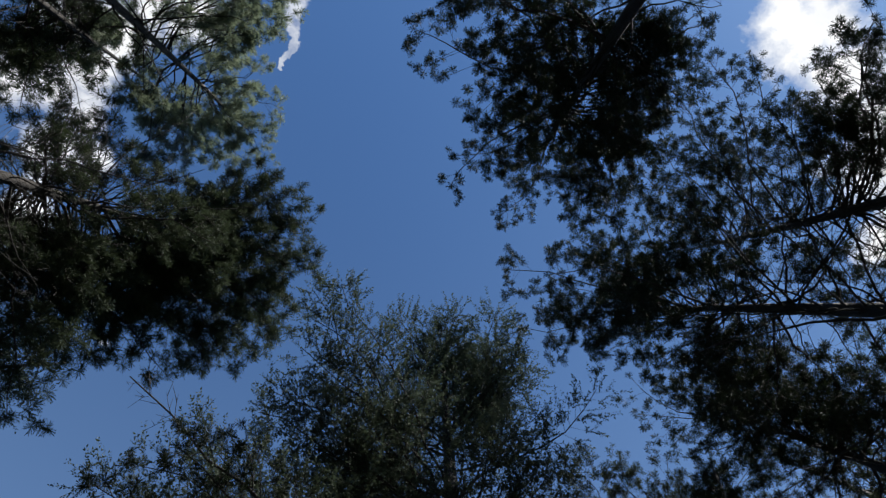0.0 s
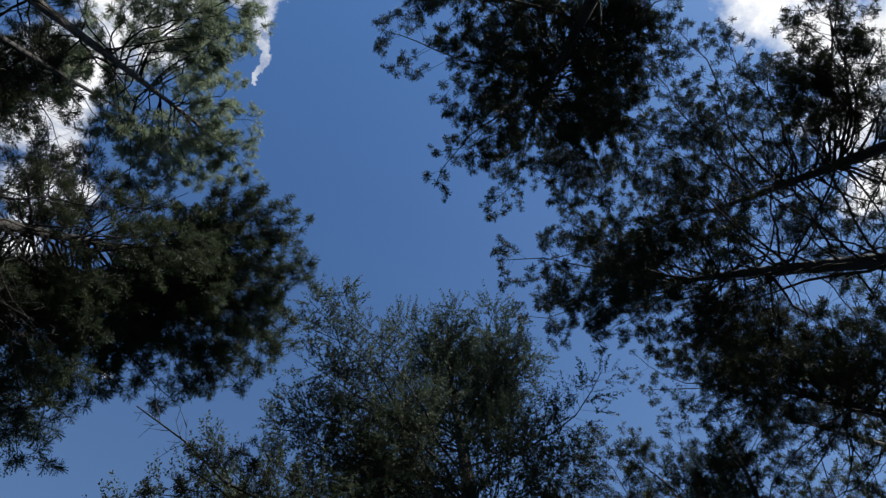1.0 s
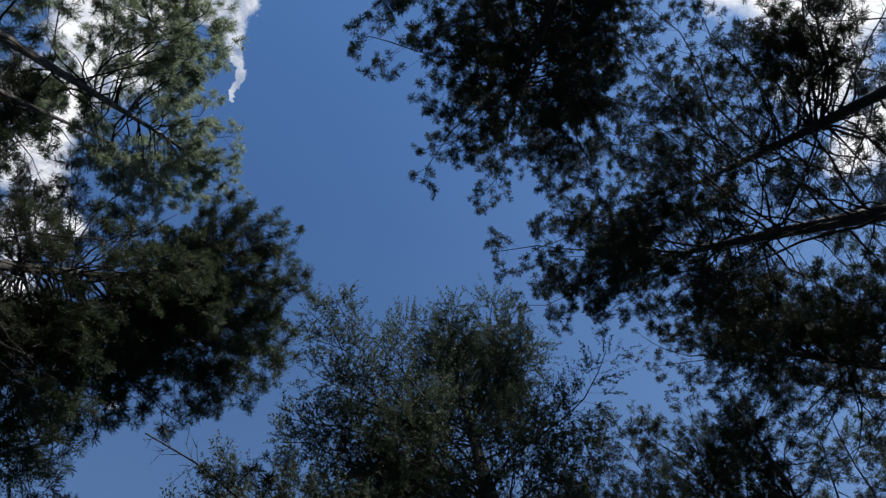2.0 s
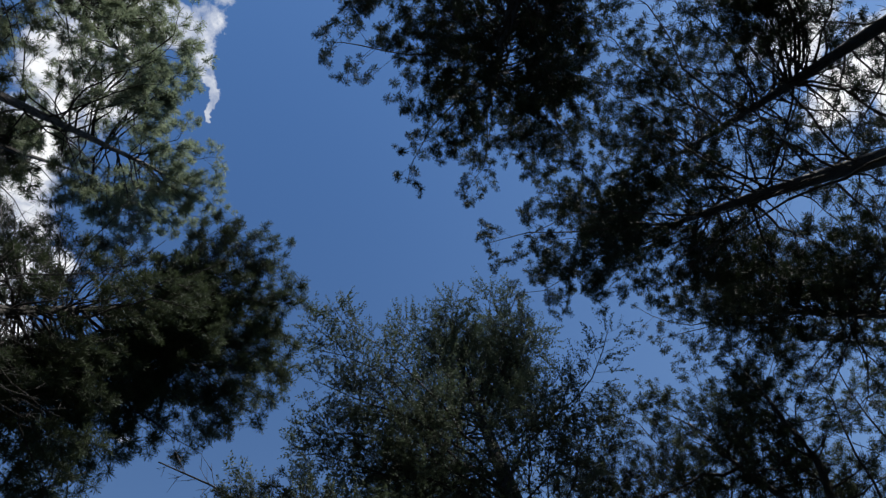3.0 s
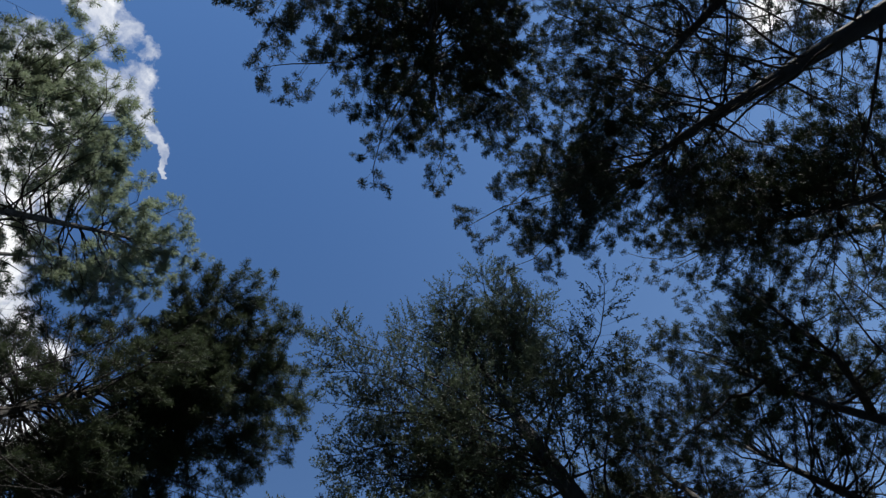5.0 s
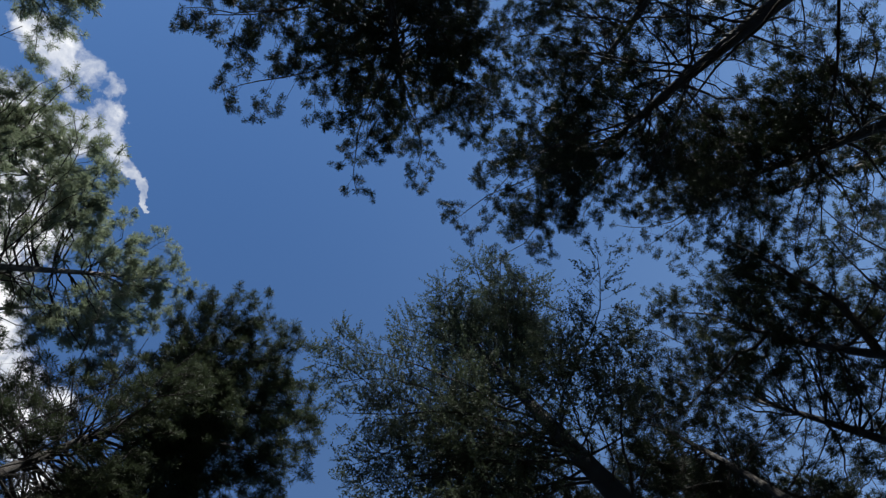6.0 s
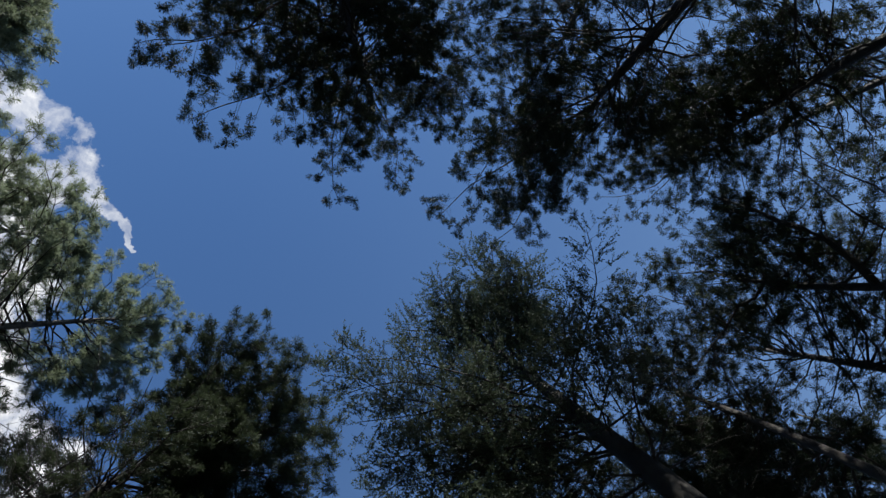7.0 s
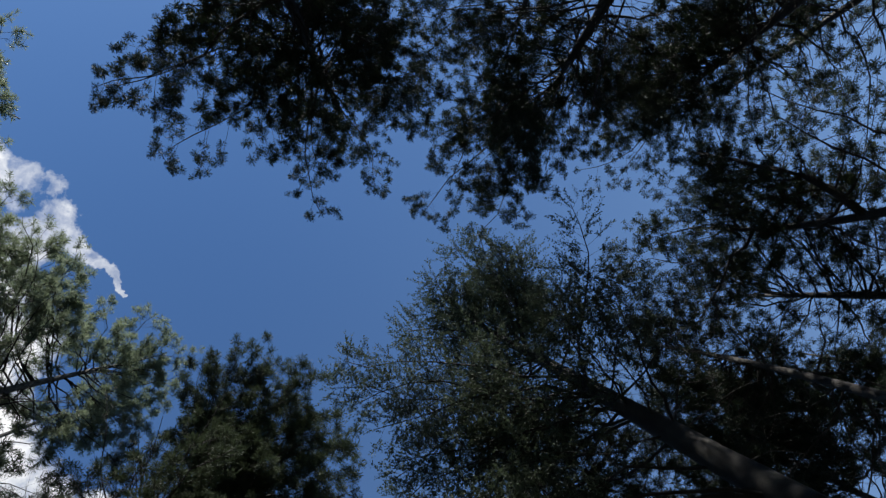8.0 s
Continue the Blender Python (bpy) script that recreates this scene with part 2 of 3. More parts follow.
def sticks(shape, a, b, ra, rb):
    """Many thin three-sided twigs at once, from a to b."""
    if not len(a):
        return
    a, b = np.asarray(a), np.asarray(b)
    along = unit(b - a)
    u = unit(np.cross(along, np.array([0.31, 0.87, 0.38])))
    v = np.cross(along, u)
    rings = []
    for p, r in ((a, ra), (b, rb)):
        for turn in (0.0, 2.094, 4.189):
            rings.append(p + r * (math.cos(turn) * u + math.sin(turn) * v))
    verts = np.stack(rings, 1).reshape(-1, 3)
    one = np.array([[0, 1, 4, 3], [1, 2, 5, 4], [2, 0, 3, 5]])
    shape.add(verts, (one[None] + 6 * np.arange(len(a))[:, None, None]).reshape(-1, 4))


def frames_along(axis, rng):
    """Rotations that carry z onto each axis, with a random spin."""
    z = unit(axis)
    x = unit(np.cross(z, unit(rng.standard_normal(z.shape))))
    return np.stack([x, np.cross(z, x), z], -1)


def tuft_template(rng, count, length, width, sleeve=0.1, spread=140):
    """A brush of needle bundles round a shoot that points to +z; sleeve: how far down the shoot they sit."""
    base = np.zeros((count, 3))
    base[:, 2] = rng.uniform(-sleeve, 0.3, count) * length
    lean = np.radians(rng.uniform(8, spread, count))
    turn = rng.uniform(0, 2 * np.pi, count)
    way = np.stack([np.sin(lean) * np.cos(turn), np.sin(lean) * np.sin(turn), np.cos(lean)], -1)
    side = unit(np.cross(way, unit(rng.standard_normal((count, 3))))) * width / 2
    tip = base + way * (length * rng.uniform(0.72, 1.04, count))[:, None]
    single = (np.arange(count) % 4 == 0)[:, None]  # the rest are bundles that spread towards their tips
    verts = np.stack([np.where(single, base - side, base), np.where(single, base + side, tip + side), np.where(single, tip, tip - side)], 1).reshape(-1, 3)
    return verts, np.arange(3 * count).reshape(-1, 3)


def spray_template(rng, count, length, leaf_length, leaf_width):
    """Leaves set alternately along a shoot that points to +z, each a folded diamond."""
    s = (np.arange(count) + 0.6) / count
    base = np.stack([0 * s, 0 * s, s * length], -1) + rng.normal(0, 0.012, (count, 3))
    turn = np.arange(count) * 2.4 + rng.uniform(-0.5, 0.5, count)
    lean = np.radians(rng.uniform(30, 80, count))
    way = np.stack([np.sin(lean) * np.cos(turn), np.sin(lean) * np.sin(turn), np.cos(lean)], -1)
    side = unit(np.cross(way, unit(rng.standard_normal((count, 3)))))
    fold = np.cross(way, side)
    size = rng.uniform(0.7, 1.2, count)[:, None]
    a = base
    b = base + size * (0.45 * leaf_length * way + 0.5 * leaf_width * side + 0.15 * leaf_width * fold)
    c = base + size * leaf_length * way
    d = base + size * (0.45 * leaf_length * way - 0.5 * leaf_width * side + 0.15 * leaf_width * fold)
    verts = np.stack([a, b, c, d], 1).reshape(-1, 3)
    k = 4 * np.arange(count)[:, None]
    return verts, np.concatenate([k + np.array([[0, 1, 2]]), k + np.array([[0, 2, 3]])])


def scatter(shape, templates, at, axis, size, rng):
    """Puts a random one of the templates at each place, along its axis."""
    turn = frames_along(axis, rng)
    pick = rng.integers(0, len(templates), len(at))
    for i, (verts, faces) in enumerate(templates):
        s = pick == i
        if s.any():
            put = np.einsum("nij,vj->nvi", turn[s] * size[s][:, None, None], verts) + at[s][:, None]
            n = int(s.sum())
            shape.add(put.reshape(-1, 3), (faces[None] + len(verts) * np.arange(n)[:, None, None]).reshape(-1, 3))


def part(name, mesh, parent, label=""):
    ob = new(name, mesh)
    ob.parent = parent
    if label:
        tagged(ob, label)
    return ob


# ---- trees ----
def limb_path(start, azimuth, reach, rise, rng, leafy, steps, wander=1.0):
    s = np.linspace(0, 1, steps)
    a = radians(azimuth)
    out, side = np.array([math.cos(a), math.sin(a), 0]), np.array([-math.sin(a), math.cos(a), 0])
    if leafy:
        lift = rise * (1.25 * s - 0.25 * s ** 2)
        go = reach * (0.8 * s + 0.2 * s ** 2)
    else:
        lift = rise * s ** 1.5 - 0.05 * reach * np.sin(np.pi * s)
        go = reach * s
    sway = wander * (0.1 * reach * np.sin(np.pi * s) * rng.uniform(-1, 1) + 0.055 * reach * np.sin(2 * np.pi * s) * rng.uniform(-1, 1))
    p = start + go[:, None] * out + sway[:, None] * side + np.array([0, 0, 1.0]) * lift[:, None]
    p[1:-1] += wander * rng.normal(0, 0.012 * reach + 0.006, (steps - 2, 3))
    return p


def along_path(p, s):
    k = np.clip(s, 0, 1) * (len(p) - 1)
    i = np.minimum(k.astype(int), len(p) - 2)
    f = (k - i)[:, None]
    return p[i] * (1 - f) + p[i + 1] * f, unit(p[i + 1] - p[i])


def grow_limb(tree, start, azimuth, reach, rise, thick, kit, rng, bare=False, label=""):
    """One limb with its twigs as one mesh, its needles or leaves as a part of it."""
    leafy = kit["leafy"]
    wood, green = Shape(), Shape()
    span = math.hypot(reach, rise)
    p = limb_path(start, azimuth, reach, rise, rng, leafy, 9, 0.7 if bare else 1.0)
    tube(wood, p, np.linspace(thick, max(0.005, thick * 0.26), 9), 6)
    count = max(5, int(span * kit["twigs"]))
    if bare:
        count = max(3, int(span * 4.2))
    first = 0.25 if bare else kit["first"] if span > 1.0 else 0.1
    s = np.sort(first + (1 - first) * rng.uniform(0, 1, count) ** (0.7 if leafy else 0.85))
    at, fwd = along_path(p, s)
    flat = unit(np.cross(fwd, np.array([0, 0, 1.0])))
    hand = np.where(np.arange(count) % 2, 1.0, -1.0)[:, None]
    angle = np.radians(rng.uniform(28, 68, count))[:, None]
    up = rng.normal(0.18, 0.32, count)[:, None]
    way = unit(np.cos(angle) * fwd + np.sin(angle) * hand * flat + up * np.array([0, 0, 1.0]))
    length = np.minimum(kit["reach"], 0.30 + 0.27 * span) * (1.12 - 0.8 * s) * rng.uniform(0.6, 1.2, count)
    sprout_at, sprout_way, sprout_size = [p[-1]], [unit(p[-1] - p[-2])], [1.0]
    start2, end2 = [], []
    for i in range(count):
        bend = np.array([0, 0, 0.16 if not leafy else 0.05]) * length[i]
        q = np.array([at[i], at[i] + 0.5 * length[i] * way[i] + rng.normal(0, 0.03, 3) * length[i], at[i] + length[i] * way[i] + bend])
        r = max(0.004, thick * 0.32 * (1 - 0.6 * s[i]))
        tube(wood, q, [r, r * 0.75, r * 0.45], 3)
        n = int(length[i] * kit["shoots"] * (0.8 if bare else 1.0) + rng.uniform(0, 1))
        if n:
            u = rng.uniform(0.2, 1.0, n)
            a2, f2 = along_path(q, u)
            w2 = unit(f2 * 0.8 + unit(rng.standard_normal((n, 3))) * 0.75 + np.array([0, 0, kit["perk"]]))
            l2 = kit["shoot"] * rng.uniform(0.5, 1.25, n)[:, None]
            start2.append(a2)
            end2.append(a2 + w2 * l2)
            sprout_at.extend(a2 + w2 * l2 * (0.0 if leafy else 1.0))
            sprout_way.extend(w2)
            sprout_size.extend(rng.uniform(0.72, 1.15, n))
        sprout_at.append(q[-1])
        sprout_way.append(unit(q[-1] - q[-2]))
        sprout_size.append(rng.uniform(0.85, 1.2))
    if start2:
        sticks(wood, np.concatenate(start2), np.concatenate(end2), 0.005, 0.0028)
    branch = part("dead_branch" if bare else "branch", wood.mesh("branch", DEAD_BARK if bare else kit["twig_bark"], True), tree, label)
    if not bare:
        scatter(green, kit["templates"], np.array(sprout_at), np.array(sprout_way), np.array(sprout_size), rng)
        part("leaves" if leafy else "needles", green.mesh("foliage", kit["green"]), branch)
    return branch


def make_tree(name, label, category, group, base, top, height, radius, limbs, kit, seed, bare=(), back=3, stubs=7, bend=(0, 0), more=(), forks=()):
    """A tree rooted at base whose stem ends over top. limbs and more: (height, azimuth, reach, rise); forks: these and a radius."""
    rng = np.random.default_rng(seed)
    tree = new(name)
    tree.location = (base[0], base[1], 0)
    tagged(tree, label, category, group)
    lean = np.array([top[0] - base[0], top[1] - base[1], 0.0])
    s = np.linspace(0, 1, 26)
    bow = np.array([rng.normal(0, 0.07), rng.normal(0, 0.07), 0])
    stem = s[:, None] * lean + (4 * s * (1 - s))[:, None] * np.array([bend[0], bend[1], 0.0]) + np.sin(2 * np.pi * s)[:, None] * bow
    stem[:, 2] = -0.25 + s * (height + 0.25)
    taper = radius * ((1 - s) ** 0.8 * 0.78 + kit["stem_end"]) * (1 + 0.5 * np.exp(-s * height / 0.35))
    trunk = Shape()
    tube(trunk, stem, taper, 18, 0.035, rng)
    part("trunk", trunk.mesh("trunk", kit["bark"], True), tree)

    def stem_at(h):
        k = np.array([(h + 0.25) / (height + 0.25)])
        return along_path(stem, k)[0][0], float(np.interp(k[0], s, taper))

    whorls = list(limbs)
    for h, azimuth, reach, rise in limbs:
        for _ in range(kit["fill"] if not kit["leafy"] or h > 0.68 * height else 0):
            share = rng.uniform(0.45, 0.85)
            whorls.append((min(max(h + rng.uniform(-1.3, 0.5), height * kit["low"] * 0.9), height - 0.1), azimuth + rng.normal(0, kit["stray"]),
                           max(reach * share, 0.5), rise * share + rng.uniform(-0.1, 0.25)))
    for h, azimuth, reach, rise in (*whorls, *more):
        at, r = stem_at(h)
        grow_limb(tree, at, azimuth, reach, rise, min(r * 0.4, 0.029, 0.01 + kit["stout"] * math.hypot(reach, rise)), kit, rng)
    for h, azimuth, reach, rise, thick in forks:
        grow_limb(tree, stem_at(h)[0], azimuth, reach, rise, thick, kit, rng)
    for h, azimuth, reach, rise in bare:
        at, r = stem_at(h)
        grow_limb(tree, at, azimuth, reach, rise, min(r * 0.5, 0.016 + 0.0045 * reach), kit, rng, True, "bare grey dead branch with broken twigs")
    away = math.degrees(math.atan2(base[1], base[0]))
    for i in range(back):
        h = height * rng.uniform(kit["low"], 0.97)
        at, r = stem_at(h)
        reach = rng.uniform(1.2, 2.4) * (1.15 - 0.5 * h / height)
        grow_limb(tree, at, away + rng.uniform(-75, 75), reach, reach * kit["rise"], min(r * 0.6, 0.035), kit, rng)
    for i in range(kit["skirt"]):
        h = height * rng.uniform(kit["skirt_low"], 0.9)
        at, r = stem_at(h)
        reach = rng.uniform(0.6, 1.9)
        grow_limb(tree, at, rng.uniform(0, 360), reach, reach * 0.2, min(r * 0.5, 0.02), kit, rng)
    for i in range(kit["veil"]):
        at, r = stem_at(height * rng.uniform(0.56, 0.74))
        reach = rng.uniform(0.9, 2.3)
        grow_limb(tree, at, away + 180 + rng.uniform(-38, 38), reach, reach * 0.15, min(r * 0.4, 0.018), kit, rng)
    for i in range(stubs):
        h = height * rng.uniform(0.42, 0.74)
        at, r = stem_at(h)
        reach = rng.uniform(0.6, 2.9)
        grow_limb(tree, at, rng.uniform(0, 360), reach, reach * rng.uniform(0.05, 0.65), min(r * 0.3, 0.011 + 0.005 * reach), kit, rng, True)
    return tree


seeds = np.random.default_rng(11)
COARSE = [tuft_template(seeds, 66, 0.165, 0.0125, 0.25) for _ in range(5)]
FINE = [tuft_template(seeds, 64, 0.12, 0.0124, 0.2) for _ in range(5)]
MELLOW = [tuft_template(seeds, 60, 0.13, 0.0122, 0.55, 115) for _ in range(5)]
AIRY = [tuft_template(seeds, 50, 0.11, 0.0108, 0.2) for _ in range(5)]
SPRAYS = [spray_template(seeds, 24, 0.42, 0.056, 0.028) for _ in range(6)]
PINE = dict(leafy=False, templates=FINE, green=NEEDLE, bark=PINE_BARK, twig_bark=TWIG_BARK, twigs=5.6, shoots=6.2, shoot=0.21, fill=1,
            reach=1.35, first=0.2, perk=0.25, low=0.6, rise=0.25, stem_end=0.12, stout=0.006, stray=20, skirt=4, skirt_low=0.68, veil=0)
LONG_PINE = dict(PINE, green=NEEDLE_HALF_LIT, templates=COARSE, shoots=5.0, skirt=6)
SHAGGY_PINE = dict(LONG_PINE, fill=1, stray=26, skirt=3)
DENSE_PINE = dict(PINE, shoots=6.3, skirt=10, skirt_low=0.6, stray=16)
VEILED_PINE = dict(DENSE_PINE, fill=1, skirt=5, veil=8)
BACK_PINE = dict(DENSE_PINE, skirt=8, veil=6)
AIRY_PINE = dict(PINE, templates=AIRY, fill=2, shoots=7.0, shoot=0.18, skirt=6)
SPARSE_PINE = dict(AIRY_PINE, fill=1, skirt=4)
# paler needles and bark stand in for sunlight on these crowns
SUNLIT_PINE = dict(PINE, bark=SUNLIT_BARK, green=NEEDLE_SUNLIT, templates=MELLOW, shoots=5.8, fill=1)
BRIGHT_PINE = dict(SUNLIT_PINE, fill=4, stray=30, shoots=7.5)
HUNG_SUNLIT_PINE = dict(SUNLIT_PINE, veil=6)
OPEN_PINE = dict(AIRY_PINE, fill=1)
MID_AIRY_PINE = dict(AIRY_PINE, green=NEEDLE_HALF_LIT, fill=1)
FAR_PINE = dict(MID_AIRY_PINE, fill=0)
BROADLEAF = dict(leafy=True, templates=SPRAYS, green=LEAF, bark=SMOOTH_BARK, twig_bark=TWIG_BARK, twigs=7.6, shoots=7.2, shoot=0.32, fill=1,
                 reach=1.0, first=0.22, perk=0.15, low=0.62, rise=0.8, stem_end=0.14, stout=0.0055, stray=22, skirt=0, skirt_low=0.7, veil=5)

LIMBS_TALL = [
    (18, -168, 4.36, 1), (18.6, 173, 3.78, 0.9), (19.3, -145, 3.06, 0.7), (19.9, -168, 2.62, 0.6), (18.5, 152, 2.34, 0.5),
    (18.5, -128, 2.06, 0.5), (20.7, 175, 1.32, 0.3), (17.1, 143, 1.65, 0.4), (19.8, -88, 1.01, 0.2), (16.9, -110, 2.72,
    0.6), (16.8, 116, 0.77, 0.2), (15.7, 101, 1.08, 0.3), (21.6, -129, 1.5, 0.4), (16.7, -61, 1.09, 0.3), (15.9, 58, 0.51,
    0.1), (17, -100, 1.98, 0.5), (22.5, -83, 0.3, 0), (19.2, 169, 2.61, 0.6), (19.8, 151, 1, 0.2), (19.9, -141, 2.39, 0.6),
    (20.6, -165, 1.65, 0.4), (18.4, -120, 2.49, 0.6),
]
LIMBS_TALL_SIDE = [
    (17.2, 95, 1.9, 0.4), (18, 75, 1.7, 0.4), (16.2, 100, 2.2, 0.5), (15.2, 84, 1.6, 0.3),
]
MORE_TALL = [
    (15.3, -69, 2.03, 0.4), (16.3, 138, 2.06, 0.5), (19.6, -143, 2.78, 0.6), (20.4, -33, 1.6, 0.4),
    (20.6, -180, 2.89, 0.6),
]
make_tree("pine_tree", "tall dark green pine with long bare lower limbs", "pine tree", "pines round the clearing",
          (5.93, -0.03), (5.83, 0.07), 23, 0.19, LIMBS_TALL + LIMBS_TALL_SIDE, DENSE_PINE, 1, back=3, stubs=40, more=MORE_TALL)
LIMBS_OPEN = [
    (16, -109, 3.86, 1), (17, -117, 3.92, 1), (15.6, -99, 3.28, 0.9), (15.4, -93, 2.39, 0.6), (14.7, -84, 2.72, 0.8),
    (14.4, -79, 2.35, 0.6), (14.1, -73, 3.42, 0.9), (17.3, -97, 2.61, 0.7), (18.3, -108, 2.72, 0.7),
    (16.1, -76, 1.66, 0.4), (18.7, -127, 2.89, 0.8), (19.5, -81, 1.86, 0.5), (20.1, -119, 1.56, 0.4),
    (14, -64, 1.85, 0.5), (18.6, -66, 1.65, 0.4), (15.2, -51, 1.11, 0.3), (16.8, 11, 0.86, 0.2),
    (19.8, -147, 2.57, 0.7),
]
MORE_OPEN = [
    (13.9, -75, 3.73, 0.8), (13.9, -75, 3.73, 0.8), (14.1, -57, 2.88, 0.6), (14.1, 22, 2.97, 0.7),
    (14.1, 39, 2.76, 0.6), (14.2, -17, 2.25, 0.5), (14.2, -1, 2.15, 0.5), (14.2, 48, 2.33, 0.5),
    (14.7, -36, 2.32, 0.5), (14.7, 31, 2.19, 0.5), (15.3, 62, 1.96, 0.4), (16.3, 35, 1.82, 0.4),
    (20.9, -144, 1.61, 0.4), (21.3, -177, 2.06, 0.5),
]
make_tree("pine_tree", "tall open pine with sparse needle tufts", "pine tree", "pines round the clearing",
          (6.99, -1.74), (6.89, -1.64), 23, 0.17, LIMBS_OPEN, OPEN_PINE, 2, back=3, stubs=44, more=MORE_OPEN)
LIMBS_DENSE_LOW = [
    (14.7, -87, 1.34, 0.3), (14.7, -48, 1.4, 0.3), (15.2, -66, 1.11, 0.3), (15.2, -40, 1.1, 0.3), (15.3, -29, 3.05, 0.7),
    (15.9, -25, 2.62, 0.6), (16, -129, 4.54, 1), (16, -36, 2.25, 0.5), (16.2, -120, 3.68, 0.8), (16.3, -31, 1, 0.2), (16.5,
    -12, 2.21, 0.5), (16.6, -151, 3.76, 0.9), (17, -136, 2.11, 0.5), (17, 1, 2.19, 0.5), (17.1, -35, 1.68, 0.4), (17.3, 148,
    2.92, 0.7), (17.4, 19, 2.8, 0.6),
]
LIMBS_DENSE = [
    (17.5, 19, 2.07, 0.5), (17.6, 2, 1.72, 0.4), (17.9, -101, 2.39, 0.6), (17.9, 35, 2.79, 0.6), (18, 160, 2.21, 0.5),
    (18.2, -162, 1.15, 0.3), (18.4, 58, 2.52, 0.6), (18.4, 122, 2.51, 0.6), (18.5, 41, 2.28, 0.5), (18.6, 39, 1.72, 0.4),
    (18.7, -109, 1.38, 0.3), (18.9, 67, 2.39, 0.6), (19.7, 117, 1.46, 0.3), (19.8, -152, 0.84, 0.2), (20.2, 48, 1.06, 0.3),
    (21, -139, 0.3, 0), (21.2, -62, 1.39, 0.3),
]
MORE_DENSE = [
    (13.4, -148, 3.17, 0.7), (13.5, 87, 2.83, 0.6), (13.6, -133, 2.29, 0.5), (14.1, -116, 2.14, 0.5),
    (15.1, -34, 2.11, 0.5), (15.2, -140, 1.82, 0.4), (17.6, 81, 2.3, 0.5), (20.3, 129, 1.36, 0.3),
]
make_tree("pine_tree", "dense dark pine with bushy needle tufts", "pine tree", "pines round the clearing",
          (2.94, -4.53), (2.84, -4.43), 22, 0.19, LIMBS_DENSE_LOW + LIMBS_DENSE, VEILED_PINE, 3, back=3, stubs=7, more=MORE_DENSE)
LIMBS_SUNLIT_LOW = [
    (16.2, -40, 3.22, 0.8), (16.7, 132, 1.3, 0.3), (16.8, -152, 0.75, 0.2), (16.9, -40, 2.89, 0.6),
    (17, -53, 2.3, 0.5), (17.5, -31, 2.47, 0.5), (17.5, 111, 2.21, 0.5), (17.6, -40, 1.95, 0.4),
    (17.6, 110, 1.65, 0.4), (17.8, -171, 0.81, 0.2), (18, -31, 2.57, 0.5), (18.1, 90, 1.95, 0.4),
    (18.1, 101, 1.99, 0.4), (18.3, -95, 1, 0.2),
]
LIMBS_SUNLIT = [
    (18.7, 88, 1.51, 0.3), (19.1, 81, 1.91, 0.4), (19.2, -55, 1.53, 0.3), (19.3, 110, 0.98, 0.2),
    (19.6, -32, 1.56, 0.4), (19.6, 50, 1.92, 0.4), (19.6, 60, 1.92, 0.4), (19.7, 62, 1.43, 0.3),
    (19.8, 154, 0.98, 0.2), (20.1, 31, 1.7, 0.4), (20.2, 7, 1.61, 0.3), (20.3, 72, 0.79, 0.2),
    (21.8, -102, 0.76, 0.2), (21.8, -42, 0.69, 0.2),
]
MORE_SUNLIT = [
    (16.8, -123, 1.91, 0.4),
]
make_tree("pine_tree", "pine painted sunlit pale green with a slender trunk", "pine tree", "pines round the clearing",
          (-5.85, -5.46), (-5.75, -5.36), 23, 0.16, LIMBS_SUNLIT_LOW + LIMBS_SUNLIT, SUNLIT_PINE, 4, back=3, stubs=20, more=MORE_SUNLIT)
LIMBS_LONG_LOW = [
    (14.2, 106, 1.62, 0.3), (14.3, 114, 1.08, 0.2), (14.5, -47, 0.3, 0), (14.5, 97, 2.46, 0.5), (14.5, 113, 2.53, 0.5),
    (14.6, 99, 1.97, 0.4), (14.8, 112, 0.9, 0.2), (14.9, 91, 2.67, 0.6), (15.1, 113, 1.94, 0.4), (15.2, -94, 1.45, 0.3),
    (15.2, 104, 1.25, 0.3), (15.4, 105, 2.88, 0.6), (15.5, 99, 2.3, 0.5), (15.6, 93, 1.94, 0.4), (15.8, 94, 3.13, 0.7), (16,
    88, 2.27, 0.5), (16.1, -85, 1.71, 0.4), (16.3, 69, 3.62, 0.7), (16.4, 78, 2.92, 0.6), (16.5, 91, 2.61, 0.5), (16.6, 50,
    4.13, 0.9), (16.7, 58, 3.71, 0.8), (16.7, 108, 1.18, 0.3), (17.1, 98, 1.71, 0.4),
]
LIMBS_LONG = [
    (17.2, 45, 4.01, 0.8), (17.3, 51, 3.46, 0.7), (17.6, 86, 1.93, 0.4), (17.7, -75, 1.39, 0.3), (17.7, 34, 3.96, 0.8),
    (17.7, 40, 4.09, 0.8), (17.9, 61, 2.93, 0.6), (18, 70, 2.32, 0.5), (18.3, 20, 3.6, 0.7), (18.3, 32, 3.48, 0.7), (18.7,
    13, 3.99, 0.8), (18.7, 92, 1.14, 0.3), (19.2, -58, 1.33, 0.3), (19.2, -2, 3.66, 0.8), (19.3, -12, 3.3, 0.7), (19.3, 6,
    3.47, 0.7), (19.4, -28, 2.86, 0.6), (19.4, 2, 2.89, 0.6), (19.5, -19, 2.6, 0.5), (19.5, -7, 3.36, 0.7), (19.6, 57, 1.64,
    0.4), (20.2, -34, 1.63, 0.3), (20.7, 14, 1.56, 0.3),
]
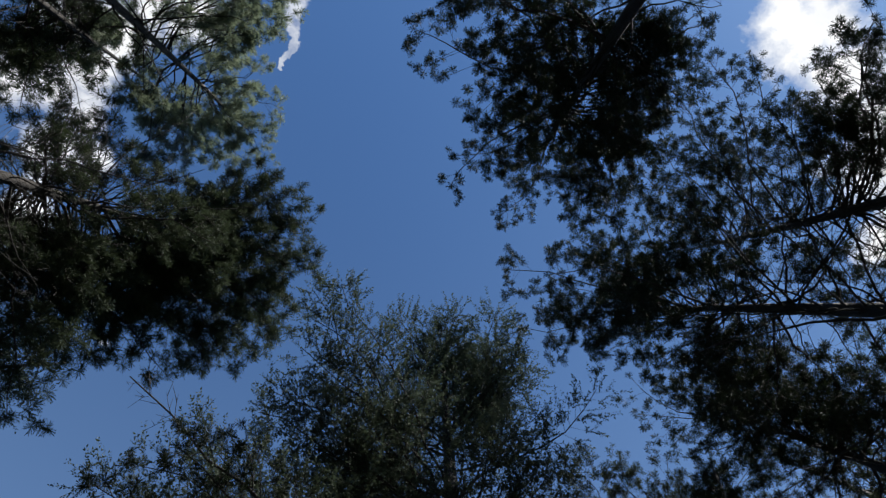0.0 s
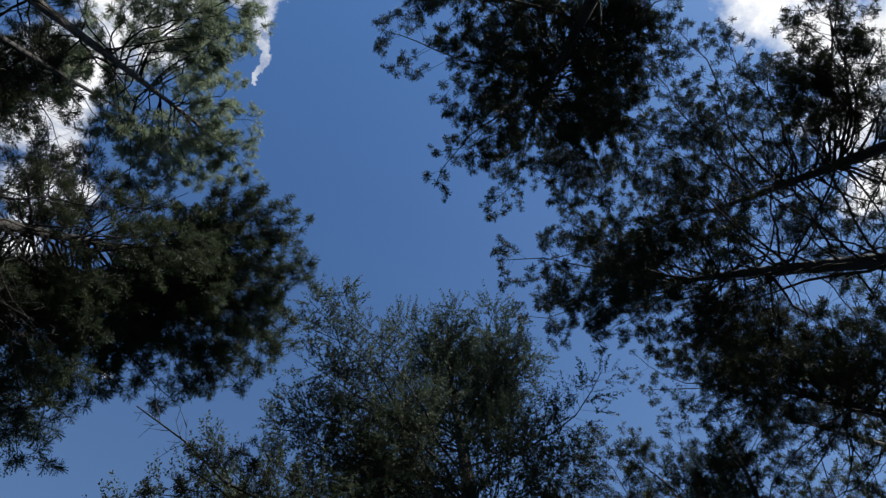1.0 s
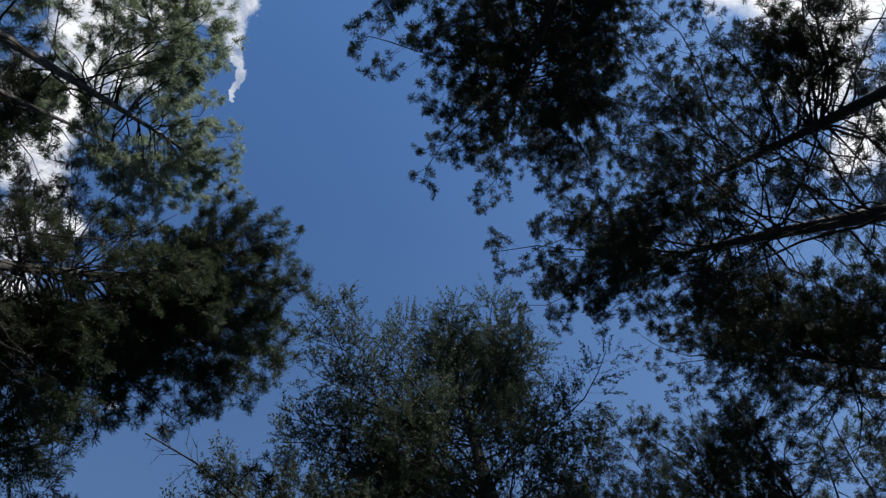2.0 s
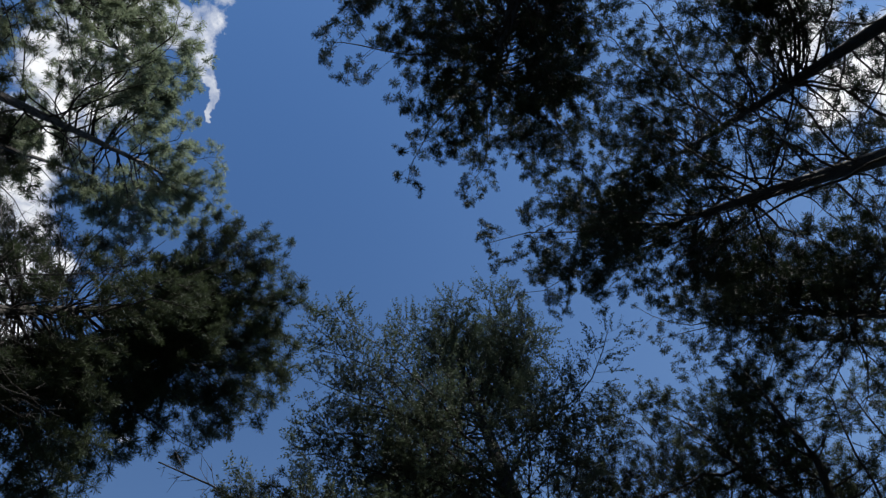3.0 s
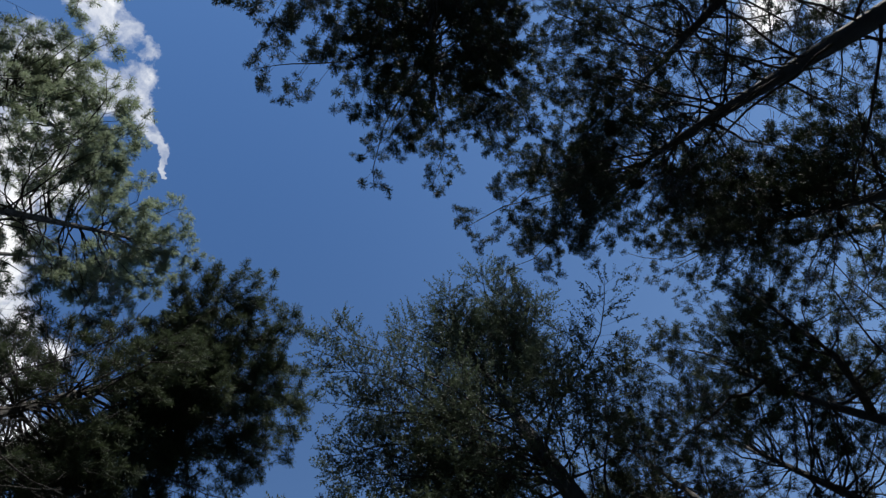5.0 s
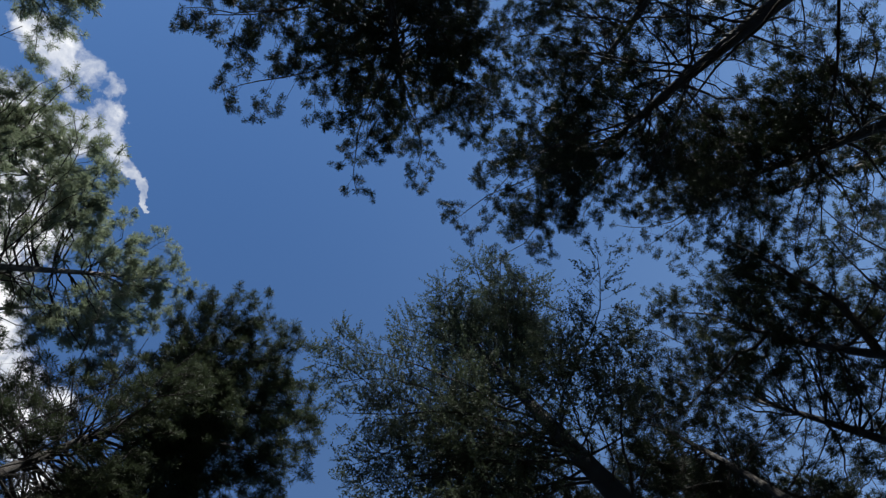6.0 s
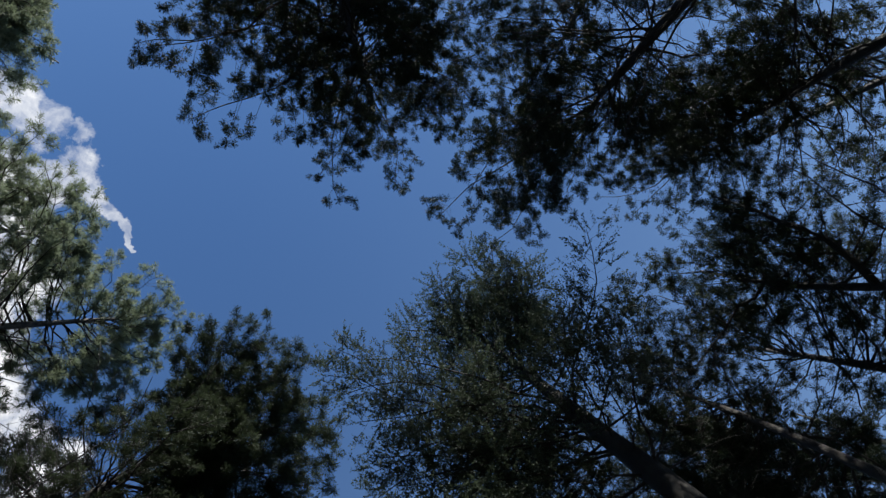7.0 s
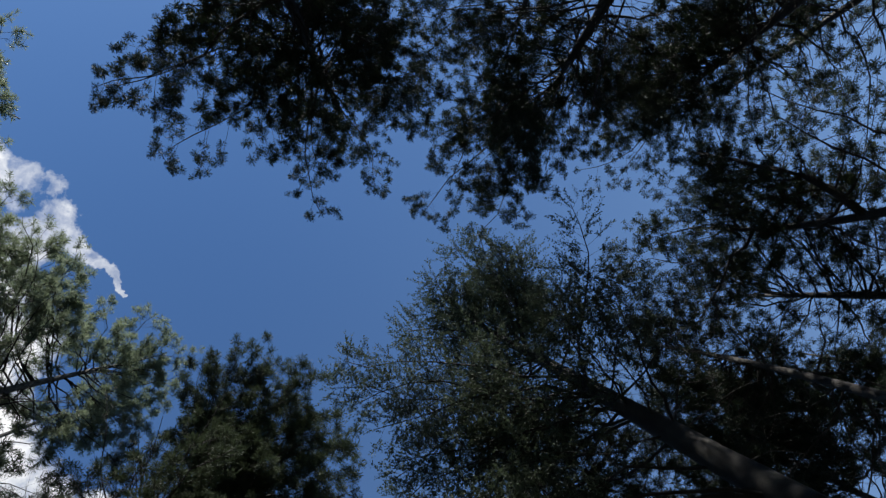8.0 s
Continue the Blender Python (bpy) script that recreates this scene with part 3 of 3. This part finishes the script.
MORE_LONG = [
    (13.5, 96, 3.93, 0.9), (13.8, 110, 2.93, 0.6), (14, 121, 1.88, 0.4), (14.3, 121, 2.53, 0.6),
    (15.5, -140, 1.64, 0.4), (16, -116, 2.03, 0.4), (16, -15, 1.86, 0.4), (19.6, 37, 3.66, 0.8),
    (19.7, 24, 3.22, 0.7), (20.1, -164, 1.35, 0.3), (20.1, 57, 3.62, 0.8),
]
make_tree("pine_tree", "bushy pine with long needles and dead twigs", "pine tree", "pines round the clearing",
          (-6.98, -2.13), (-6.88, -2.13), 22.5, 0.19, LIMBS_LONG_LOW + LIMBS_LONG, SHAGGY_PINE, 5, bare=[(14.4, -140, 0.49, 0.1), (14.9, -95, 0.3, 0.1), (15.3, -72, 0.95, 0.2), (14.3, -101, 0.89, 0.2), (16.3, -62, 1.03, 0.2), (13.9, 132, 0.3, 0.1), (14.8, -88, 1, 0.2), (16.4, -90, 0.3, 0.1), (17.9, -53, 0.59, 0.1), (13.8, -119, 0.66, 0.2), (15.4, 173, 0.36, 0.1), (15.7, -72, 1.54, 0.3)], back=3, stubs=48, more=MORE_LONG)
LIMBS_SMALL_LEAF = [
    (16.9, -65, 0.3, 0.1), (17.2, -83, 0.52, 0.3), (16.3, 78, 0.34, 0.2), (15.4, 76, 0.89, 0.6), (15.7, 92, 0.3, 0.3),
    (15.2, -145, 0.57, 1.8), (17.4, -133, 0.87, 0.6), (16.9, 136, 0.3, 0.1),
]
make_tree("broadleaf_tree", "small leafy tree beside the pines", "broadleaf tree", "broadleaf trees",
          (-8.52, 1.2), (-8.32, 1.2), 18.5, 0.13, LIMBS_SMALL_LEAF, BROADLEAF, 6, back=4, stubs=2)
LIMBS_LEAF_LOW = [
    (9.7, -162, 6.11, 3.8), (9.7, -157, 5.44, 3.8), (10.1, -152, 5.08, 4.1), (10.8, -162, 4.56, 3.7), (12.1, -157, 4.15,
    3.4), (13.1, -154, 4.24, 3.4), (13.2, -155, 3.46, 2.8), (13.2, -144, 4.05, 3.3), (13.5, -150, 4.33, 3.5), (13.8, -165,
    2.65, 2.2), (14.1, -138, 4.22, 3.4), (14.2, -127, 4.94, 4), (14.3, -132, 4.63, 3.7), (14.4, -154, 2.61, 2.1), (14.5,
    -142, 3.04, 2.5), (14.6, -31, 3.59, 2.9), (14.7, -121, 4.75, 3.8),
]
LIMBS_LEAF_MIDDLE = [
    (15.1, -168, 1.7, 1.4), (15.1, -164, 2.98, 2.4), (15.6, 171, 1.12, 0.9), (15.9, 113, 1.27, 1.1), (16.2, -24, 2.17, 1.8),
    (16.4, 36, 0.72, 0.6), (16.8, -155, 2.7, 2.2), (16.8, 114, 0.79, 0.7), (16.9, -175, 0.72, 0.6), (17, -126, 1.2, 1), (17,
    177, 1.87, 1.5), (17.2, -3, 1.01, 0.8), (17.4, -29, 2, 1.6), (17.6, -79, 0.62, 2.4), (17.6, -47, 2.55, 2.4), (17.6, -34,
    2.44, 2.4), (17.9, -153, 1.98, 1.6),
]
LIMBS_LEAF = [
    (18, -125, 2.49, 2), (18.3, -48, 2.7, 2.2), (18.3, -47, 1.9, 2.7), (18.4, -118, 2.62, 2.1), (18.8, -12, 1.5, 1.2),
    (18.9, -104, 2.03, 2.1), (18.9, -73, 1.6, 2.4), (18.9, -51, 1.41, 2.6), (19, -59, 2.51, 2), (19.1, -79, 2.32, 1.9),
    (19.2, 6, 0.93, 0.8), (19.4, -153, 1.35, 1.1), (19.5, 165, 0.63, 0.5), (19.6, -110, 1.12, 1.4), (19.6, -87, 0.69, 2.4),
    (20.2, -151, 0.9, 0.8),
]
MORE_LEAF = [
    (11.9, -47, 2.29, 1.8), (14.2, -6, 1.92, 1.5), (16.4, 63, 1.72, 1.4), (17.4, -43, 2.34, 1.9),
]
make_tree("broadleaf_tree", "leaning small-leaved broadleaf tree with spreading limbs", "broadleaf tree", "broadleaf trees",
          (0.5, 5.5), (0.1, 1.5), 21.5, 0.32, LIMBS_LEAF_MIDDLE + LIMBS_LEAF_LOW + LIMBS_LEAF, BROADLEAF, 7, bare=[(9.7, -146, 6.27, 3.8)], back=3, stubs=10, bend=(0, 0.9), more=MORE_LEAF)
LIMBS_BROAD = [
    (17.5, -87, 1.94, 0.5), (18.2, -81, 0.94, 0.3), (17.6, -110, 1.46, 0.4), (17.9, -153, 0.39, 0.1), (17.4, 12, 0.3, 0.1),
    (16.7, 13, 0.98, 0.3), (16.3, 170, 0.74, 0.2), (16.1, -170, 1.55, 0.4), (15.3, 105, 0.76, 0.2), (14.3, 59, 0.83, 0.2),
    (15.3, 46, 0.82, 0.2), (14.7, 164, 1.11, 0.3), (17.9, -62, 2.28, 0.6), (14.4, 170, 2.12, 0.6), (15.3, -176, 2.52, 0.7),
    (14.1, 167, 1.45, 0.4), (15, -174, 1.79, 0.5), (14.2, 125, 1.06, 0.3),
]
make_tree("pine_tree", "dark pine standing behind the broadleaf tree", "pine tree", "pines round the clearing",
          (1.92, 5.26), (1.92, 5.26), 20, 0.12, LIMBS_BROAD, AIRY_PINE, 8, back=3, stubs=24)
LIMBS_SHADED = [
    (17.1, -112, 3.52, 0.9), (17.9, -96, 2.29, 0.6), (17.6, -105, 1.68, 0.4), (17.1, -71, 1.36, 0.4), (16.1, -54, 1.42,
    0.4), (15.5, -30, 1.83, 0.5), (14.9, -21, 2.35, 0.6), (15.9, -60, 0.46, 0.1), (14.8, -37, 0.78, 0.2), (16.8, -157, 0.57,
    0.2), (15.3, 178, 0.76, 0.2), (14.4, 178, 0.3, 0.1), (18.3, -134, 0.78, 0.2), (18.4, -121, 2.14, 0.6), (16, -61, 4.07,
    1), (14.9, -56, 4.15, 1.1), (17.1, -65, 3.31, 0.9), (17.6, -78, 3.57, 0.9), (18.2, -101, 3.07, 0.8),
]
MORE_SHADED = [
    (14.3, -23, 2.03, 0.4), (19.4, 86, 1.47, 0.3),
]
make_tree("pine_tree", "shaded pine with a thin crown", "pine tree", "pines round the clearing",
          (4.26, 6.77), (4.26, 6.77), 21.5, 0.17, LIMBS_SHADED, SPARSE_PINE, 9, back=3, stubs=20, more=MORE_SHADED)
LIMBS_THICK_LOW = [
    (13.6, -82, 1.53, 0.4), (14.4, -79, 1.49, 0.4), (14.8, -80, 0.87, 0.2), (15, -91, 1.83, 0.5), (15.1, -96, 1.42, 0.4),
    (15.2, -82, 0.91, 0.3), (15.2, 40, 1.02, 0.3), (15.8, -120, 0.63, 0.2), (15.8, 91, 0.8, 0.2), (16, -100, 1.71, 0.5),
    (16.4, 61, 0.3, 0.1), (16.6, -105, 1.6, 0.4), (16.7, -134, 0.91, 0.3), (16.7, -31, 1.21, 0.3), (16.5, -140, 2.2, 0.5), (17.2, -150, 1.8, 0.4), (15.6, -146, 2.0, 0.4),
]
LIMBS_THICK = [
    (17.3, -152, 0.86, 0.2), (17.4, 136, 0.36, 0.1), (17.6, -123, 1.51, 0.4), (17.6, -68, 1.33, 0.4), (17.8, -50, 0.59,
    0.2), (18, -80, 1.88, 0.5), (18.1, -153, 1.41, 0.4), (18.2, -160, 2.94, 0.8), (18.4, -177, 2.47, 0.6), (18.4, -117,
    0.33, 0.1), (18.7, -101, 1.05, 0.3), (18.7, 155, 1.05, 0.3), (18.8, -147, 0.78, 0.2), (19, -153, 1.78, 0.5),
]
MORE_THICK = [
    (13.5, -50, 2.45, 0.5), (13.6, -62, 2.14, 0.5), (13.6, -40, 2.05, 0.5), (14.6, -60, 2.12, 0.5),
    (14.6, 0, 2.26, 0.5), (15.1, 20, 2.09, 0.5), (15.1, 106, 2.04, 0.4), (15.2, -69, 1.95, 0.4),
    (15.7, -79, 1.83, 0.4), (17.2, 166, 1.84, 0.4),
]
make_tree("pine_tree", "dark pine with a thick straight trunk", "pine tree", "pines round the clearing",
          (7.07, 2.5), (7.07, 2.5), 22, 0.17, LIMBS_THICK_LOW + LIMBS_THICK, AIRY_PINE, 10, back=3, stubs=24, more=MORE_THICK)
LIMBS_FAR = [
    (16.8, 120, 0.85, 0.2), (16, 125, 1.83, 0.5), (15.2, 102, 0.92, 0.3), (16.7, 155, 1.12, 0.3), (16.4, 76, 0.45, 0.1),
    (15.3, 129, 2.62, 0.7), (17, 139, 1.99, 0.5), (15.5, -127, 1.8, 0.5), (14.5, -115, 1.96, 0.5), (14.6, -135, 1.44, 0.4),
    (16.6, -145, 1.51, 0.4), (15.2, -106, 3.03, 0.8), (14.6, -99, 3.51, 0.9),
]
MORE_FAR = [
    (13, -103, 2.22, 0.5), (13, -89, 2.17, 0.5), (13.5, 146, 2.21, 0.5), (16, 30, 1.82, 0.4),
]
make_tree("pine_tree", "pine standing further back in the wood", "pine tree", "pines round the clearing",
          (8.7, 3.82), (8.7, 3.82), 21, 0.17, LIMBS_FAR, FAR_PINE, 12, back=3, stubs=20, more=MORE_FAR)
LIMBS_BENT = [
    (17.4, -69, 1.98, 0.6), (17.9, -44, 2, 0.6), (17.6, -88, 1.08, 0.4), (17.5, -116, 1.51, 0.5), (17.4, -129, 1.77, 0.6),
    (17.4, -25, 1.87, 0.6), (16.6, -1, 1.36, 0.4), (18.6, 12, 1.11, 0.4), (18.6, -30, 1.15, 0.4), (15.6, 22, 1.15, 0.4),
    (15.9, -12, 1.98, 0.6), (14.9, 3, 1.72, 0.6), (17.7, 67, 0.79, 0.3),
]
MORE_BENT = [
    (14.3, 16, 2.06, 0.5), (15.4, 11, 1.85, 0.4), (17, -49, 1.59, 0.3), (17.9, -117, 1.9, 0.4),
]
make_tree("pine_tree", "slim pine with a forked leaning trunk", "pine tree", "pines round the clearing",
          (4.35, 5.2), (4.95, 4.7), 20, 0.15, LIMBS_BENT, MID_AIRY_PINE, 13, back=3, stubs=8,
          forks=[(12.8, -65, 2.1, 4.3, 0.085), (16.6, 176, 2.6, 1.2, 0.04)], more=MORE_BENT)
LIMBS_CORNER = [
    (16.6, -165, 1.52, 0.4), (17.6, -157, 1.39, 0.4), (18.2, -167, 0.9, 0.3), (16.7, 155, 1.18, 0.3), (17.8, -126, 0.75,
    0.2), (15.6, 127, 1.43, 0.4), (16.8, -133, 0.81, 0.2), (15.5, 167, 1.79, 0.5), (15, 128, 1.94, 0.5), (17.1, -175, 1.49,
    0.4), (16.1, 156, 1.37, 0.4), (18.1, -153, 1.3, 0.4), (18.4, -142, 0.48, 0.1), (17.8, -82, 0.73, 0.2), (17.1, -151,
    1.46, 0.4),
]
MORE_CORNER = [
    (13.4, -20, 2.25, 0.5), (15, 101, 2.19, 0.5), (16, 80, 1.91, 0.4), (16.1, 162, 1.75, 0.4), (16.6, -86, 1.72, 0.4),
]
make_tree("pine_tree", "dark pine behind the sunlit one", "pine tree", "pines round the clearing",
          (-7.49, -5.85), (-7.49, -5.85), 21, 0.16, LIMBS_CORNER, LONG_PINE, 14, back=3, stubs=7, more=MORE_CORNER)
LIMBS_TWIN = [
    (16.5, -8, 2.23, 0.5), (17.1, 2, 1.59, 0.4), (16.6, -34, 1.78, 0.4), (17.2, -69, 1.26, 0.3), (16.2, -71, 1.37, 0.3),
    (17.9, -77, 0.43, 0.1), (18.7, 16, 1.25, 0.3), (19.2, 30, 1.3, 0.3), (16.8, -93, 0.57, 0.2), (18.3, -13, 0.71, 0.2),
    (17.7, -58, 1.05, 0.3), (17.1, -19, 1.76, 0.4),
]
MORE_TWIN = [
    (13, 121, 2.11, 0.5), (15.6, -59, 1.61, 0.4), (16.5, -47, 1.79, 0.4), (16.5, -18, 2.01, 0.4),
]
make_tree("pine_tree", "pine painted sunlit pale green close beside the sunlit one", "pine tree", "pines round the clearing",
          (-5.14, -7.63), (-5.14, -7.63), 21, 0.16, LIMBS_TWIN, HUNG_SUNLIT_PINE, 16, back=3, stubs=12, more=MORE_TWIN)
LIMBS_BEHIND = [
    (17.4, -117, 2.78, 0.6), (17.5, -100, 1.93, 0.5), (17.2, -104, 1.21, 0.3), (16.8, -135, 0.58, 0.2), (17.1, -131, 1.77,
    0.4), (16.8, -55, 0.7, 0.2), (17.3, -132, 3.06, 0.7), (17.7, -62, 1.22, 0.3), (16.5, -160, 0.3, 0), (17.6, -129, 3.89,
    0.9), (17.5, -130, 2.3, 0.5), (18.2, -80, 1.31, 0.3), (17.5, -80, 2.12, 0.5), (17.6, -62, 1.92, 0.4), (17.8, -54, 1,
    0.2), (16.9, -80, 0.32, 0.1), (16.8, 10, 0.61, 0.2), (18, -86, 2.31, 0.5), (17.5, -78, 4.42, 1), (17.3, -82, 3.2, 0.7),
    (17.2, -61, 3.44, 0.8), (16.9, -53, 2.46, 0.6), (17.2, -101, 3.74, 0.8), (16.9, -107, 4.73, 1.1),
]
make_tree("pine_tree", "dark pine behind the leaning broadleaf tree", "pine tree", "pines round the clearing",
          (1.45, 9.19), (1.45, 9.19), 21, 0.17, LIMBS_BEHIND, BACK_PINE, 17, back=3, stubs=12)
LIMBS_DEEP = [
    (17.8, -120, 1, 0.2), (17.3, -161, 0.89, 0.2), (16.9, -136, 0.3, 0.1), (16.7, 174, 1.27, 0.3), (17, 178, 1.97, 0.5),
    (16, 167, 2.03, 0.5), (18.1, -149, 1.57, 0.4), (17.7, -159, 1.45, 0.3), (17.4, -137, 0.44, 0.1), (17.5, -166, 2.31,
    0.5), (17.8, -119, 0.63, 0.2), (17.3, 174, 0.57, 0.2), (17.6, -174, 1.71, 0.4), (17.2, 179, 1.43, 0.3), (18.2, -134,
    1.15, 0.3),
]
MORE_DEEP = [
    (18.1, 1, 1.5, 0.3),
]
make_tree("pine_tree", "shaded pine deeper in the wood", "pine tree", "pines round the clearing",
          (4.07, 9.14), (4.07, 9.14), 21, 0.17, LIMBS_DEEP, BACK_PINE, 18, back=3, stubs=12, more=MORE_DEEP)
LIMBS_LOW = [
    (16.8, -93, 0.87, 0.2), (17.3, -37, 0.84, 0.2), (16.8, -1, 0.86, 0.2), (16.3, 39, 0.77, 0.2), (16.4, -116, 0.37, 0.1),
    (16.2, 38, 1.37, 0.3), (16.4, 14, 0.3, 0.1), (16.7, -121, 1.19, 0.3), (17.2, 4, 1.36, 0.3), (16.6, -104, 1.75, 0.4),
    (17.2, -66, 1.3, 0.3), (17.1, -27, 1.55, 0.4), (16.6, 11, 1.65, 0.4), (16.6, 31, 1.75, 0.4),
]
MORE_LOW = [
    (11.6, -142, 3.84, 0.8), (11.7, -126, 3.5, 0.8), (13.3, -120, 2.95, 0.6),
]
make_tree("pine_tree", "dark pine beyond the broadleaf tree's trunk", "pine tree", "pines round the clearing",
          (-1.71, 4.85), (-1.71, 4.85), 19.5, 0.16, LIMBS_LOW, BACK_PINE, 19, back=3, stubs=8, more=MORE_LOW)
LIMBS_BRIGHT = [
    (16.8, 46, 0.83, 0.2), (16.7, 77, 1.28, 0.3), (16.1, 102, 1.42, 0.4), (17.5, 104, 0.3, 0), (16.8, -42, 0.5, 0.2), (16.7,
    1, 1.07, 0.3), (16.4, 150, 0.4, 0.1),
]
MORE_BRIGHT = [
    (13.9, 98, 1.91, 0.4), (14.9, 66, 2, 0.4), (17, 121, 1.49, 0.3), (17.9, 157, 1.81, 0.4),
]
make_tree("pine_tree", "pine painted sunlit bright green at the clearing edge", "pine tree", "pines round the clearing",
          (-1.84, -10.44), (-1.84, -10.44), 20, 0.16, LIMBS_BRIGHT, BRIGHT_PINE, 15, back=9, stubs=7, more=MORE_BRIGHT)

# ---- ground: one sheet of needle litter and moss, out to the horizon ----
def make_ground():
    radii = np.concatenate([[0.0], np.geomspace(0.6, 1800.0, 70)])
    turn = 2 * np.pi * np.arange(72) / 72
    verts = []
    for r in radii:
        for a in turn:
            x, y = r * math.cos(a), r * math.sin(a)
            swell = 0.10 * noise.noise((x * 0.22, y * 0.22, 0.3)) + 0.03 * noise.noise((x * 1.3, y * 1.3, 4.0))
            verts.append((x, y, swell if r < 60 else 0.0))
    i, j = np.meshgrid(np.arange(len(radii) - 1), np.arange(72), indexing="ij")
    k = (j + 1) % 72
    faces = np.stack([i * 72 + j, (i + 1) * 72 + j, (i + 1) * 72 + k, i * 72 + k], -1).reshape(-1, 4)
    shape = Shape()
    shape.add(np.array(verts), faces)
    ob = new("ground", shape.mesh("ground", ground_material(), True))
    tagged(ob, "forest floor of brown needle litter and moss", "ground", kind="structure")


make_ground()


# ---- unseen wood added all round, beyond the crowns overhead, to block side light ----
def make_blocking_woods():
    rng = np.random.default_rng(77)
    stems, leaves = Shape(), Shape()
    places = []
    while len(places) < 230:
        r, a = 13.0 + 21.0 * rng.uniform(0, 1) ** 0.8, rng.uniform(0, 2 * np.pi)
        p = np.array([r * math.cos(a), r * math.sin(a)])
        if all(np.hypot(*(p - q)) > 1.7 for q in places):
            places.append(p)
    clump = [tuft_template(rng, 22, 0.7, 0.26) for _ in range(4)]
    for p in places:
        tall = min(rng.uniform(19.5, 22.5), 1.5 + 1.13 * np.hypot(*p))
        z = np.linspace(-0.2, tall, 7)
        line = np.stack([p[0] + rng.normal(0, 0.06, 7), p[1] + rng.normal(0, 0.06, 7), z], -1)
        tube(stems, line, np.linspace(0.17, 0.03, 7), 6)
        n = 44
        h = tall * rng.uniform(0.22, 1.0, n)
        out = (0.5 + 1.9 * np.sqrt(rng.uniform(0, 1, n))) * (1.15 - 0.75 * h / tall)
        a = rng.uniform(0, 2 * np.pi, n)
        at = np.stack([p[0] + out * np.cos(a), p[1] + out * np.sin(a), h], -1)
        way = np.stack([np.cos(a), np.sin(a), rng.uniform(-0.2, 0.5, n)], -1)
        scatter(leaves, clump, at, way, rng.uniform(0.7, 1.3, n), rng)
    woods = new("light_blocking_woods", stems.mesh("woods_stems", PINE_BARK, True))
    tagged(woods, "unseen pine wood added all round the clearing to block light", "woods", kind="stuff")
    part("crowns", leaves.mesh("woods_crowns", NEEDLE), woods)


make_blocking_woods()
